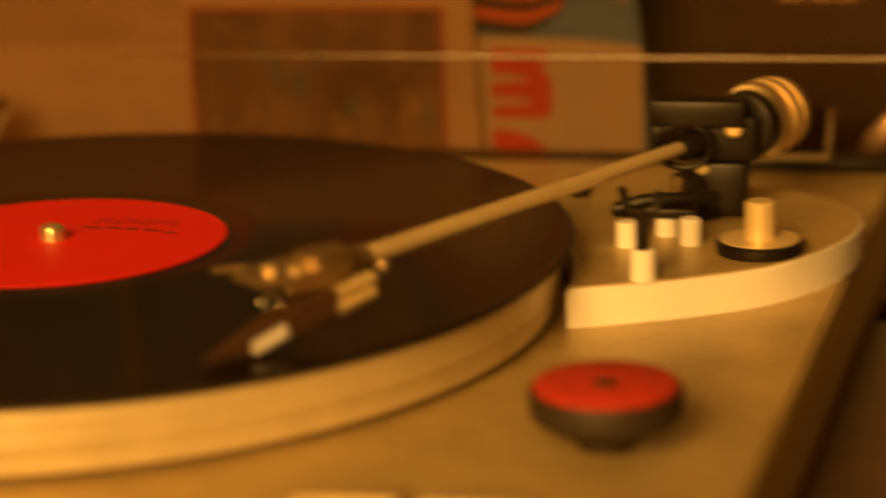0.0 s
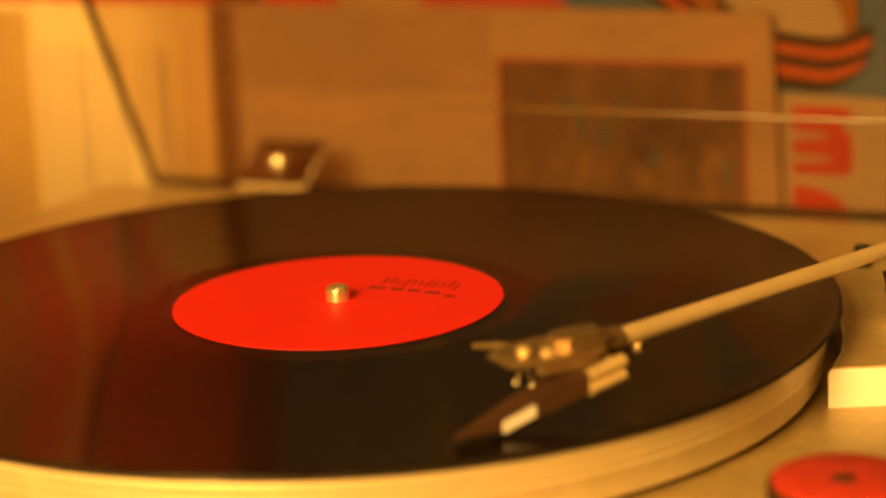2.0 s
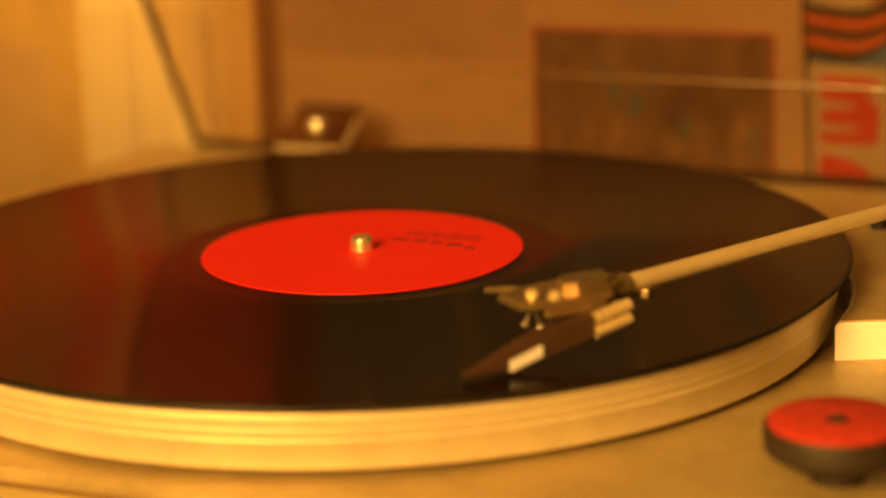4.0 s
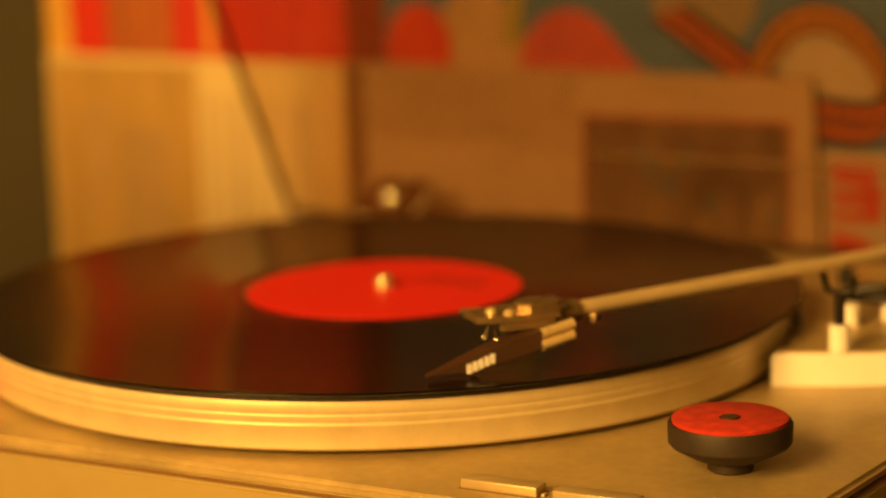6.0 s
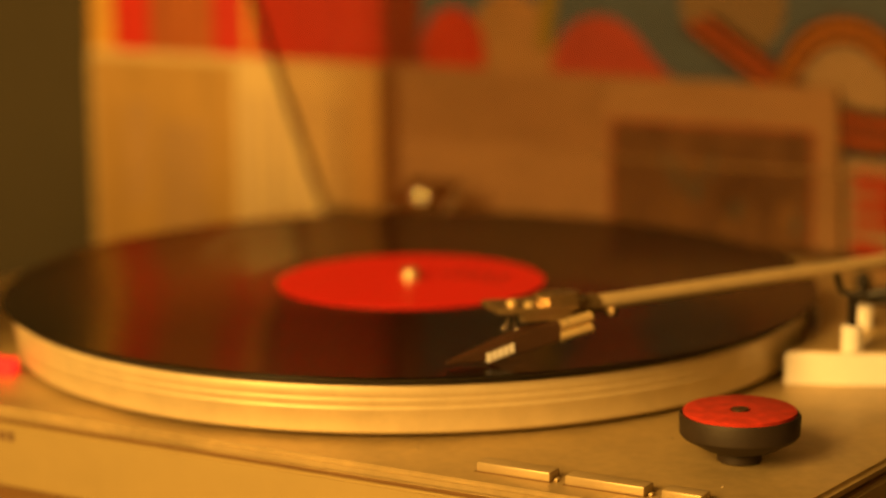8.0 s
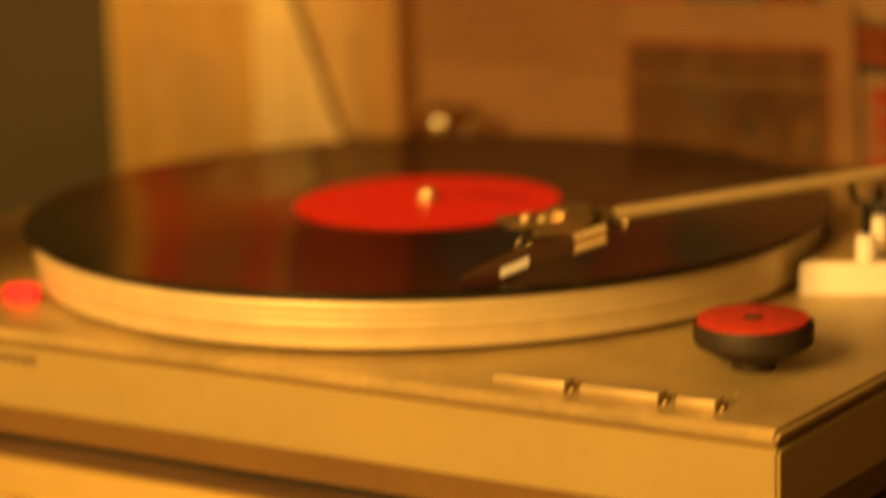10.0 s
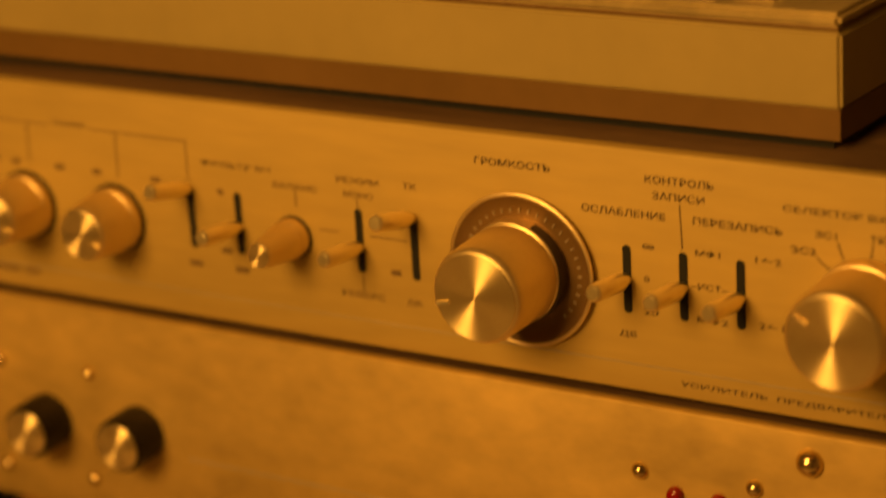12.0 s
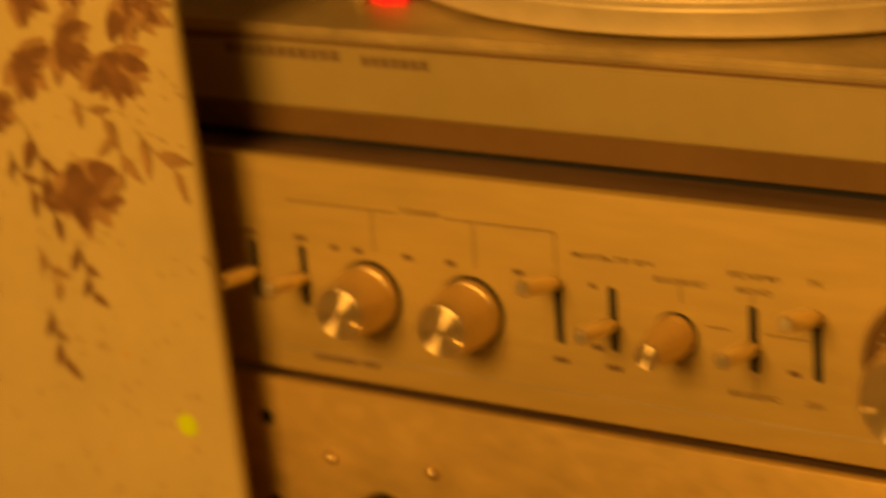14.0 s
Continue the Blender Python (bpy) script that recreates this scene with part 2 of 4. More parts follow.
def part(name, bm, material, parent=None, label="", smooth=True):
    """Links a bmesh in world coordinates as one mesh under a thing or part."""
    o = ORIGIN[parent.name] if parent else Vector((0, 0, 0))
    bmesh.ops.translate(bm, verts=bm.verts, vec=-o)
    bmesh.ops.recalc_face_normals(bm, faces=bm.faces)
    me = bpy.data.meshes.new(name)
    bm.to_mesh(me)
    bm.free()
    me.materials.append(material)
    if smooth:
        me.shade_smooth()
        me.set_sharp_from_angle(angle=radians(35))
    ob = new(name, me)
    if parent:
        ob.parent = parent
    ORIGIN[ob.name] = o
    if label:
        ob["label"] = label
    return ob


def recentre(ob, c):
    """Moves the origin of a part to the world point c, for turned surfaces."""
    d = Vector(c) - ORIGIN[ob.name]
    ob.data.transform(Matrix.Translation(-d))
    ob.location = d
    return ob


def solo(name, bm, material, loc, label, category, kind="", group="", smooth=True):
    """One top-level thing of a single mesh."""
    bmesh.ops.translate(bm, verts=bm.verts, vec=-Vector(loc))
    ob = part(name, bm, material, None, "", smooth)
    ob.location = loc
    ORIGIN[ob.name] = Vector(loc)
    return tagged(ob, label, category, group, kind)


def box(x0, x1, y0, y1, z0, z1, bevel=0.0, seg=2, bm=None, m=None):
    bm = bm or bmesh.new()
    r = bmesh.ops.create_cube(bm, size=1.0)
    vs = r["verts"]
    bmesh.ops.scale(bm, vec=(x1 - x0, y1 - y0, z1 - z0), verts=vs)
    bmesh.ops.translate(bm, vec=((x0 + x1) / 2, (y0 + y1) / 2, (z0 + z1) / 2), verts=vs)
    if m:
        bmesh.ops.transform(bm, matrix=m, verts=vs)
    if bevel:
        es = list({e for v in vs for e in v.link_edges})
        bmesh.ops.bevel(bm, geom=es, offset=bevel, segments=seg, affect="EDGES", profile=0.5)
    return bm


def lathe(profile, centre, axis="z", seg=48, bm=None):
    """Turns (radius, height) pairs round an axis through centre; axis 'y' points towards the viewer's side (-y)."""
    bm = bm or bmesh.new()
    c = Vector(centre)
    rings = []
    for r, h in profile:
        ring = []
        for i in range(seg):
            a = 2 * math.pi * i / seg
            p = Vector((r * math.cos(a), r * math.sin(a), h))
            if axis == "y":
                p = Vector((p.x, -p.z, p.y))
            ring.append(bm.verts.new(c + p))
        rings.append(ring)
    for a, b in zip(rings, rings[1:]):
        for i in range(seg):
            bm.faces.new((a[i], a[(i + 1) % seg], b[(i + 1) % seg], b[i]))
    for ring in (rings[0], rings[-1]):
        bm.faces.new(ring)
    return bm


def tube(points, radius, seg=12, bm=None, taper=None):
    """A round bar along a polyline."""
    bm = bm or bmesh.new()
    pts = [Vector(p) for p in points]
    rings = []
    for i, p in enumerate(pts):
        d = (pts[min(i + 1, len(pts) - 1)] - pts[max(i - 1, 0)]).normalized()
        u = d.cross(Vector((0, 0, 1)))
        u = u.normalized() if u.length > 1e-4 else Vector((1, 0, 0))
        v = d.cross(u)
        r = taper[i] if taper else radius
        rings.append([bm.verts.new(p + r * (math.cos(2 * math.pi * k / seg) * u + math.sin(2 * math.pi * k / seg) * v)) for k in range(seg)])
    for a, b in zip(rings, rings[1:]):
        for k in range(seg):
            bm.faces.new((a[k], a[(k + 1) % seg], b[(k + 1) % seg], b[k]))
    bm.faces.new(rings[0])
    bm.faces.new(rings[-1])
    return bm


def prism(outline, z0, z1, bevel=0.0, bm=None):
    """A flat outline (x, y) raised from z0 to z1."""
    bm = bm or bmesh.new()
    lo = [bm.verts.new((x, y, z0)) for x, y in outline]
    hi = [bm.verts.new((x, y, z1)) for x, y in outline]
    top = bm.faces.new(hi)
    bm.faces.new(lo[::-1])
    n = len(lo)
    for i in range(n):
        bm.faces.new((lo[i], lo[(i + 1) % n], hi[(i + 1) % n], hi[i]))
    if bevel:
        bmesh.ops.bevel(bm, geom=list(top.edges), offset=bevel, segments=2, affect="EDGES")
    return bm


def plaque(outline, y, depth, bm=None):
    """A flat outline (x, z) standing upright, its face at y, depth behind it."""
    bm = bm or bmesh.new()
    a = [bm.verts.new((x, y, z)) for x, z in outline]
    b = [bm.verts.new((x, y + depth, z)) for x, z in outline]
    n = len(a)
    bm.faces.new(a)
    bm.faces.new(b[::-1])
    for i in range(n):
        bm.faces.new((a[i], a[(i + 1) % n], b[(i + 1) % n], b[i]))
    return bm


def words(text, x0, x1, z, height, y, material, parent, name="lettering"):
    """Printed words on an upright panel, between x0 and x1."""
    cu = bpy.data.curves.new("text", "FONT")
    cu.body, cu.size, cu.extrude = text, 1.0, 0.0
    cu.resolution_u = 2
    cu.offset = 0.014
    ob = bpy.data.objects.new("text", cu)
    scene.collection.objects.link(ob)
    me = bpy.data.meshes.new_from_object(ob.evaluated_get(bpy.context.evaluated_depsgraph_get()))
    bpy.data.objects.remove(ob)
    bm = bmesh.new()
    bm.from_mesh(me)
    bpy.data.meshes.remove(me)
    if not bm.verts:
        bm.free()
        return None
    xs, ys = [v.co.x for v in bm.verts], [v.co.y for v in bm.verts]
    w, h = max(xs) - min(xs), max(ys) - min(ys)
    lx, ly = min(xs), min(ys)
    for v in bm.verts:
        v.co = Vector((x0 + (v.co.x - lx) / w * (x1 - x0), y - 0.00015, z + ((v.co.y - ly) / h - 0.5) * height))
    return part(name, bm, material, parent, "", False)


def bars(spans, z, height, y, material, parent, name="printed_bar"):
    """Unreadable print as a row of small bars."""
    for a, b in spans:
        part(name, box(a, b, y - 0.00025, y + 0.0001, z - height / 2, z + height / 2), material, parent, "", False)


def stroke(name, x0, z0, x1, z1, y, w, material, parent):
    d = Vector((x1 - x0, z1 - z0)).normalized()
    n = Vector((-d.y, d.x)) * w / 2
    return part(name, plaque([(x0 + n.x, z0 + n.y), (x1 + n.x, z1 + n.y), (x1 - n.x, z1 - n.y), (x0 - n.x, z0 - n.y)], y - 0.0002, 0.0003), material, parent, "", False)


# room that closes the place
solo("floor", box(-2.5, 2.5, -2.5, 1.2, -0.95, -0.90), ROOM, (0, 0, -0.95), "plain dim floor of the room", "floor", "structure")
solo("ceiling", box(-2.5, 2.5, -2.5, 1.2, 1.80, 1.85), ROOM, (0, 0, 1.8), "plain dim ceiling of the room", "ceiling", "structure")
solo("wall_north", box(-2.5, 2.5, 0.42, 0.50, -0.9, 1.8), WALLPAINT, (0, 0.42, -0.9), "olive painted wall behind the record sleeves", "wall", "structure")
solo("wall_south", box(-2.5, 2.5, -2.5, -2.42, -0.9, 1.8), ROOM, (0, -2.5, -0.9), "plain wall of the room", "wall", "structure")
solo("wall_west", box(-2.5, -2.42, -2.42, 0.42, -0.9, 1.8), ROOM, (-2.5, 0, -0.9), "plain side wall of the room", "wall", "structure")
solo("wall_east", box(2.42, 2.5, -2.42, 0.42, -0.9, 1.8), ROOM, (2.5, 0, -0.9), "plain side wall of the room", "wall", "structure")

# cabinet and what lies under the amplifiers
ZS = -0.268
cab = thing("cabinet", (0.05, 0.05, ZS - 0.6), "dark brown wooden cabinet carrying the audio stack", "cabinet")
part("top_board", box(-0.60, 0.85, -0.24, 0.41, ZS - 0.022, ZS, 0.002), WOOD, cab)
part("body", box(-0.58, 0.83, -0.22, 0.40, -0.90, ZS - 0.022, 0.002), WOOD, cab)
cb = thing("card_box", (0.1, 0, ZS), "cream cardboard box lying flat under the amplifier", "box")
part("body", box(-0.0530, 0.2995, -0.1805, 0.1595, ZS, -0.2420, 0.001), CARD, cb)
part("lid", box(-0.0535, 0.30, -0.181, 0.16, -0.2418, -0.2235, 0.002), CARD, cb)
bb = thing("black_box", (-0.1, 0, ZS), "black flat box under the amplifier", "box")
part("body", box(-0.149, -0.0570, -0.175, 0.119, ZS, -0.2460, 0.001), BLACK, bb)
part("lid", box(-0.150, -0.0560, -0.176, 0.12, -0.2458, -0.2365, 0.0015), BLACK, bb)
solo("brown_block", box(-0.0920, -0.0580, -0.168, 0.08, -0.2365, -0.2265, 0.0012), WOOD, (-0.075, 0, -0.2365), "dark brown block lying on the black box", "block")
solo("wooden_block", box(-0.1130, -0.0940, -0.172, -0.06, -0.2365, -0.2262, 0.0015), WOOD_LIGHT, (-0.1, 0, -0.2365), "orange wooden block lying on the black box", "block")

# power amplifier
YA = -0.175
amp = thing("power_amplifier", (0.07, 0, -0.2235), "flat metal power amplifier with a stained champagne front", "amplifier")
part("case", box(-0.125, 0.265, -0.172, 0.14, -0.2155, -0.1400, 0.002), BROWN_TOP, amp)
part("front_panel", box(-0.165, 0.280, YA, YA + 0.004, -0.2160, -0.1380, 0.0004), PANEL_OLD, amp, "stained champagne front panel")
for fx, fy in ((-0.03, -0.14), (0.23, -0.14), (-0.03, 0.1), (0.23, 0.1)):
    part("foot", lathe([(0.008, 0.0), (0.008, 0.008)], (fx, fy, -0.2235), seg=16), RUBBER, amp)
part("groove", box(-0.02, 0.28, YA - 0.0002, YA + 0.001, -0.1874, -0.1868), PANEL_EDGE, amp)
for x, z in ((-0.0800, -0.1827), (-0.0394, -0.1806)):
    k = part("knob", lathe([(0.0098, 0.0), (0.0096, 0.0120), (0.0091, 0.0131), (0.0086, 0.0131)], (x, YA, z), "y", 36), BLACK, amp, "black knob with a bright metal face")
    recentre(part("cap", lathe([(0.0083, 0.0126), (0.0083, 0.0136), (0.0078, 0.0139)], (x, YA, z), "y", 36), KNOB, k, "brushed metal cap"), (x, YA, z))


def screw(x, z, r, parent):
    part("screw", lathe([(r, 0.0), (r, 0.0006), (r * 0.88, r * 0.45), (r * 0.6, r * 0.75), (r * 0.3, r * 0.9), (r * 0.08, r * 0.95)], (x, YA, z), "y", 18), SCREW_METAL, parent)


for x, z in ((-0.0997, -0.1633), (-0.0595, -0.1621), (-0.1024, -0.2040), (-0.0628, -0.2028)):
    screw(x, z, 0.0023, amp)
screw(0.1509, -0.1593, 0.0027, amp)
screw(0.1877, -0.1582, 0.0027, amp)
screw(0.2049, -0.1469, 0.0042, amp)
for x, z in ((0.1624, -0.1650), (0.1764, -0.1648), (0.1615, -0.1849), (0.1762, -0.1836)):
    part("lamp_lens", lathe([(0.0027, 0.0), (0.0027, 0.0012), (0.0021, 0.0026), (0.0009, 0.0033)], (x, YA, z), "y", 18), RED_LED, amp, "round red indicator lens")
part("jack_socket", lathe([(0.0085, 0), (0.0085, 0.004), (0.006, 0.006), (0.006, 0.016), (0.0045, 0.017)], (0.2155, YA, -0.1745), "y", 28), KNURL, amp, "dark knurled headphone socket")
for x, z in ((-0.1251, -0.1528), (-0.1251, -0.1843), (-0.1287, -0.2100)):
    part("hole", lathe([(0.0028, 0.0), (0.0028, 0.0002)], (x, YA, z), "y", 18), SLOT, amp, "dark mounting hole")

# preamplifier
YP = -0.171
pre = thing("preamplifier", (0.07, 0, -0.1388), "champagne metal preamplifier with turned knobs and levers", "amplifier")
part("case", box(-0.162, 0.278, -0.168, 0.15, -0.1362, -0.0614, 0.0012), BROWN_TOP, pre, "brown wooden top and case")
part("front_panel", box(-0.168, 0.285, YP, YP + 0.005, -0.1355, -0.0608, 0.0005, 2), PANEL, pre, "brushed champagne front panel")
part("groove", box(-0.167, 0.284, YP - 0.00025, YP + 0.001, -0.12715, -0.12675), PANEL_EDGE, pre)
for fx, fy in ((-0.1, -0.13), (0.24, -0.13), (-0.1, 0.1), (0.24, 0.1)):
    part("foot", lathe([(0.007, 0.0), (0.007, 0.003)], (fx, fy, -0.1390), seg=16), RUBBER, pre)


def grip_knob(x, z, r0, r1, length, parent, mark=True, turn=0.6):
    """A tapered turned knob with a flat face, a bead and a pointer mark."""
    g = length * 0.26
    if r0 < 0.013:
        part("skirt", lathe([(r0 * 1.07, 0.0), (r0 * 1.07, 0.0008), (r0 * 0.9, 0.0012)], (x, YP, z), "y", 56), BLACK, parent, "thin dark ring under the knob")
    prof = [(r0, 0.0008), (r0, g - 0.0005), (r0 * 0.965, g - 0.0002), (r0 * 0.965, g + 0.0003), (r0 * 0.99, g + 0.0006), (r1 * 1.03, length * 0.90), (r1 * 1.00, length * 0.95), (r1 * 0.96, length * 0.985), (r1 * 0.90, length)]
    k = part("knob", lathe(prof, (x, YP, z), "y", 56), KNOB_SIDE, parent, "turned metal knob")
    recentre(part("face", lathe([(r1 * 0.93, length - 0.0001), (r1 * 0.91, length + 0.0003)], (x, YP, z), "y", 56), KNOB, k, "bright turned face"), (x, YP, z))
    if mark:
        m = Matrix.Translation((x, YP, z)) @ Matrix.Rotation(turn, 4, "Y") @ Matrix.Translation((-x, -YP, -z))
        part("pointer", box(x - r1 * 0.93, x - r1 * 0.6, YP - length - 0.0008, YP - length, z - 0.0006, z + 0.0006, m=m), LEVER, k, "engraved pointer mark")
    return k


vol = part("volume_dial", lathe([(0.0236, 0.0), (0.0236, 0.0024), (0.0228, 0.0026), (0.0206, 0.0010), (0.0160, 0.0008)], (0.1130, YP, -0.1016), "y", 72), DIAL, pre, "recessed bronze dial ring round the volume knob")
ring = [(0.1130 + 0.0237 * math.cos(radians(k)), YP - 0.0022, -0.1016 + 0.0237 * math.sin(radians(k))) for k in range(0, 361, 6)]
part("rim", tube(ring, 0.0007, 8), KNOB_SIDE, vol, "bright thin rim")
for i in range(31):
    a = radians(-225 + i * 9)
    c, q = math.cos(a), -math.sin(a)
    m = Matrix.Translation((0.1130 + 0.0192 * c, YP - 0.0012, -0.1016 + 0.0185 * q)) @ Matrix.Rotation(-math.atan2(q, c), 4, "Y")
    part("graduation", box(-0.0006, 0.0006, -0.0002, 0.0006, -0.0002, 0.0002, m=m), PANEL_EDGE, vol, "", False)
part("knurled_collar", lathe([(0.0158, 0.0015), (0.0158, 0.006), (0.0150, 0.0066)], (0.1127, YP, -0.1013), "y", 60), KNURL, pre, "dark knurled collar")
grip_knob(0.1125, -0.1010, 0.0156, 0.0145, 0.0285, pre, True, -0.25)
grip_knob(0.2212, -0.0994, 0.0150, 0.0143, 0.0265, pre, True, 0.55)
grip_knob(-0.0798, -0.1040, 0.0110, 0.0090, 0.0190, pre, True, -2.7)
grip_knob(-0.0418, -0.1045, 0.0110, 0.0090, 0.0190, pre, True, -2.7)
grip_knob(0.0297, -0.1022, 0.0065, 0.0043, 0.0195, pre, False)


def slider(x, z, parent):
    """A slot with its stubby lever at height z."""
    zc, h = -0.1005, 0.0105
    out = [(x + 0.0014 * math.cos(radians(a)), zc + (h - 0.0014) * (1 if a < 180 else -1) + 0.0014 * math.sin(radians(a))) for a in range(0, 360, 30)]
    part("slot", plaque(out, YP - 0.0003, 0.0012), SLOT, parent, "black lever slot")
    rise = 0.0045 if z > -0.095 else 0.0018
    q = Vector((-0.0018, -0.0188, rise))
    o = Vector((x, YP, z))
    prof = [(0.0, 0.0015), (0.08, 0.0018), (0.18, 0.0025), (0.30, 0.0029), (0.92, 0.0028), (0.97, 0.0025), (1.0, 0.0018)]
    part("lever", tube([o + q * u for u, r in prof], 0.002, 20, None, [r for u, r in prof]), LEVER, parent, "short polished metal lever")


for x, z in ((-0.1254, -0.1010), (-0.1056, -0.1010), (-0.0102, -0.0910), (0.0087, -0.1015), (0.0548, -0.1025), (0.0748, -0.0908), (0.1473, -0.1005), (0.1653, -0.1008), (0.1831, -0.1015)):
    slider(x, z, pre)

for text, x0, x1, z, h, ink in (
    ("ГРОМКОСТЬ", 0.0980, 0.1235, -0.0694, 0.0023, INK), ("ОСЛАБЛЕНИЕ", 0.1333, 0.1603, -0.0800, 0.0023, INK),
    ("КОНТРОЛЬ", 0.1541, 0.1756, -0.0690, 0.0023, INK), ("ЗАПИСИ", 0.1563, 0.1726, -0.0737, 0.0023, INK),
    ("ПЕРЕЗАПИСЬ", 0.1688, 0.1960, -0.0799, 0.0023, INK), ("СЕЛЕКТОР ВХОДА", 0.1962, 0.2365, -0.0730, 0.0023, INK),
    ("ЗС1", 0.2056, 0.2120, -0.0793, 0.0022, INK), ("ЗС2", 0.1983, 0.2060, -0.0846, 0.0022, INK), ("ТЮНЕР", 0.2215, 0.2345, -0.0788, 0.0022, INK),
    ("УСИЛИТЕЛЬ  ПРЕДВАРИТЕЛЬНЫЙ", 0.1634, 0.2390, -0.1308, 0.0023, INK), ("ДБ", 0.1440, 0.1497, -0.1178, 0.0022, INK),
    ("∞", 0.1525, 0.1563, -0.0897, 0.0015, INK), ("0", 0.1527, 0.1545, -0.0997, 0.0020, INK), ("20", 0.1522, 0.1570, -0.1098, 0.0020, INK),
    ("МФ1", 0.1692, 0.1770, -0.0895, 0.0020, INK), ("–ИСТ–", 0.1676, 0.1790, -0.0997, 0.0020, INK), ("МФ2", 0.1692, 0.1789, -0.1098, 0.0020, INK),
    ("1←2", 0.1877, 0.1956, -0.0892, 0.0020, INK), ("2←1", 0.1884, 0.1960, -0.1090, 0.0020, INK),
    ("ФИЛЬТР ВЧ", -0.0043, 0.0228, -0.0811, 0.0021, FAINT_INK), ("БАЛАНС", 0.0234, 0.0400, -0.0855, 0.0021, FAINT_INK),
    ("РЕЖИМ", 0.0476, 0.0632, -0.0809, 0.0021, FAINT_INK), ("МОНО", 0.0500, 0.0608, -0.0855, 0.0021, FAINT_INK),
    ("ТК", 0.0719, 0.0768, -0.0805, 0.0021, FAINT_INK), ("РЕВЕРС", 0.0465, 0.0625, -0.1186, 0.0021, FAINT_INK), ("ДБ", 0.0705, 0.0760, -0.1187, 0.0021, FAINT_INK),
    ("ТЕМБР", -0.0660, -0.0510, -0.0738, 0.0018, FAINT_INK)):
    words(text, x0, x1, z, h, YP, ink, pre)
for x0, z0, x1, z1, ink in ((0.1648, -0.0756, 0.1652, -0.0890, INK), (-0.0765, -0.0748, -0.0670, -0.0747, FAINT_INK), (-0.0500, -0.0747, -0.0100, -0.0746, FAINT_INK),
                       (-0.0100, -0.0746, -0.0102, -0.0880, FAINT_INK), (-0.0388, -0.0746, -0.0392, -0.0900, FAINT_INK), (-0.0765, -0.0748, -0.0772, -0.0890, FAINT_INK), (-0.1100, -0.0748, -0.0765, -0.0748, FAINT_INK),
                       (0.0316, -0.0868, 0.0316, -0.0920, FAINT_INK), (0.0548, -0.0868, 0.0548, -0.0895, FAINT_INK), (0.0548, -0.1120, 0.0548, -0.1172, FAINT_INK),
                       (0.2060, -0.0862, 0.2103, -0.0897, INK), (0.2122, -0.0812, 0.2140, -0.0862, INK), (0.2225, -0.0805, 0.2215, -0.0860, INK), (0.2300, -0.0860, 0.2262, -0.0895, INK),
                       (0.0400, -0.0985, 0.0470, -0.0985, FAINT_INK), (0.0585, -0.0985, 0.0720, -0.0985, FAINT_INK)):
    stroke("printed_line", x0, z0, x1, z1, YP, 0.00035, ink, pre)
for spans, z in ((((-0.0940, -0.0910), (-0.0850, -0.0815), (-0.0660, -0.0625)), -0.0893), (((-0.0500, -0.0465), (-0.0255, -0.0220)), -0.0893), (((0.0012, 0.0032),), -0.0905),
                 (((0.0005, 0.0045),), -0.1105), (((-0.0130, -0.0080),), -0.1165), (((0.0055, 0.0105),), -0.1165), (((0.0655, 0.0690),), -0.1095), (((-0.0050, -0.0020),), -0.1060),
                 (((-0.1290, -0.1240), (-0.1080, -0.1035)), -0.0875), (((-0.105, -0.088), (-0.086, -0.0795)), -0.1290)):
    bars(spans, z, 0.0017, YP, FAINT_INK, pre)

# floral board standing beside the amplifiers
board = thing("floral_board", (-0.26, -0.19, ZS), "cream board papered with brown flowers, standing beside the amplifiers", "board")
XB, YB = -0.1238, -0.1970
bm = box(-0.42, XB, YB, YB + 0.0066, ZS, 0.10, 0.0030, 5)
for v in bm.verts:
    v.co.x -= 0.026 * (v.co.z + 0.10)
part("panel", bm, FLORAL, board, "papered panel with a rounded edge")


def petal_outline(cx, cz, length, width, ang, bend=0.0):
    pts = []
    for i in range(16):
        a = 2 * math.pi * i / 16
        u = math.cos(a) * length / 2
        v = math.sin(a) * width / 2 * (1 - 0.35 * math.cos(a)) * abs(math.sin(a)) ** 0.4
        v += bend * (u / length) ** 2 * length
        pts.append((cx + u * math.cos(ang) - v * math.sin(ang), cz + u * math.sin(ang) + v * math.cos(ang)))
    return pts


rnd = random.Random(4)
LAYER = itertools.count()


def print_at(bm, cx, cz, length, width, ang, bend=0.1):
    plaque(petal_outline(cx, cz, length, width, ang, bend), YB - 0.00008 - 0.0000025 * next(LAYER), 0.0001, bm)


def sprig(x, z, ang, n, size):
    """A thin bent stem with pairs of pointed leaves."""
    bm = bmesh.new()
    for i in range(n):
        x += 0.62 * size * math.cos(ang)
        z += 0.62 * size * math.sin(ang)
        print_at(bm, x, z, size * 0.75, 0.0006, ang, 0.0)
        side = 1 if i % 2 else -1
        la = ang + side * rnd.uniform(0.55, 0.95)
        ln = size * rnd.uniform(0.75, 1.15)
        print_at(bm, x + 0.5 * ln * math.cos(la), z + 0.5 * ln * math.sin(la), ln, ln * rnd.uniform(0.26, 0.40), la, 0.12 * side)
        ang += rnd.uniform(-0.22, 0.22)
    part("leaf_print", bm, FLOWER if n > 3 else FLOWER_PALE, board, "", False)


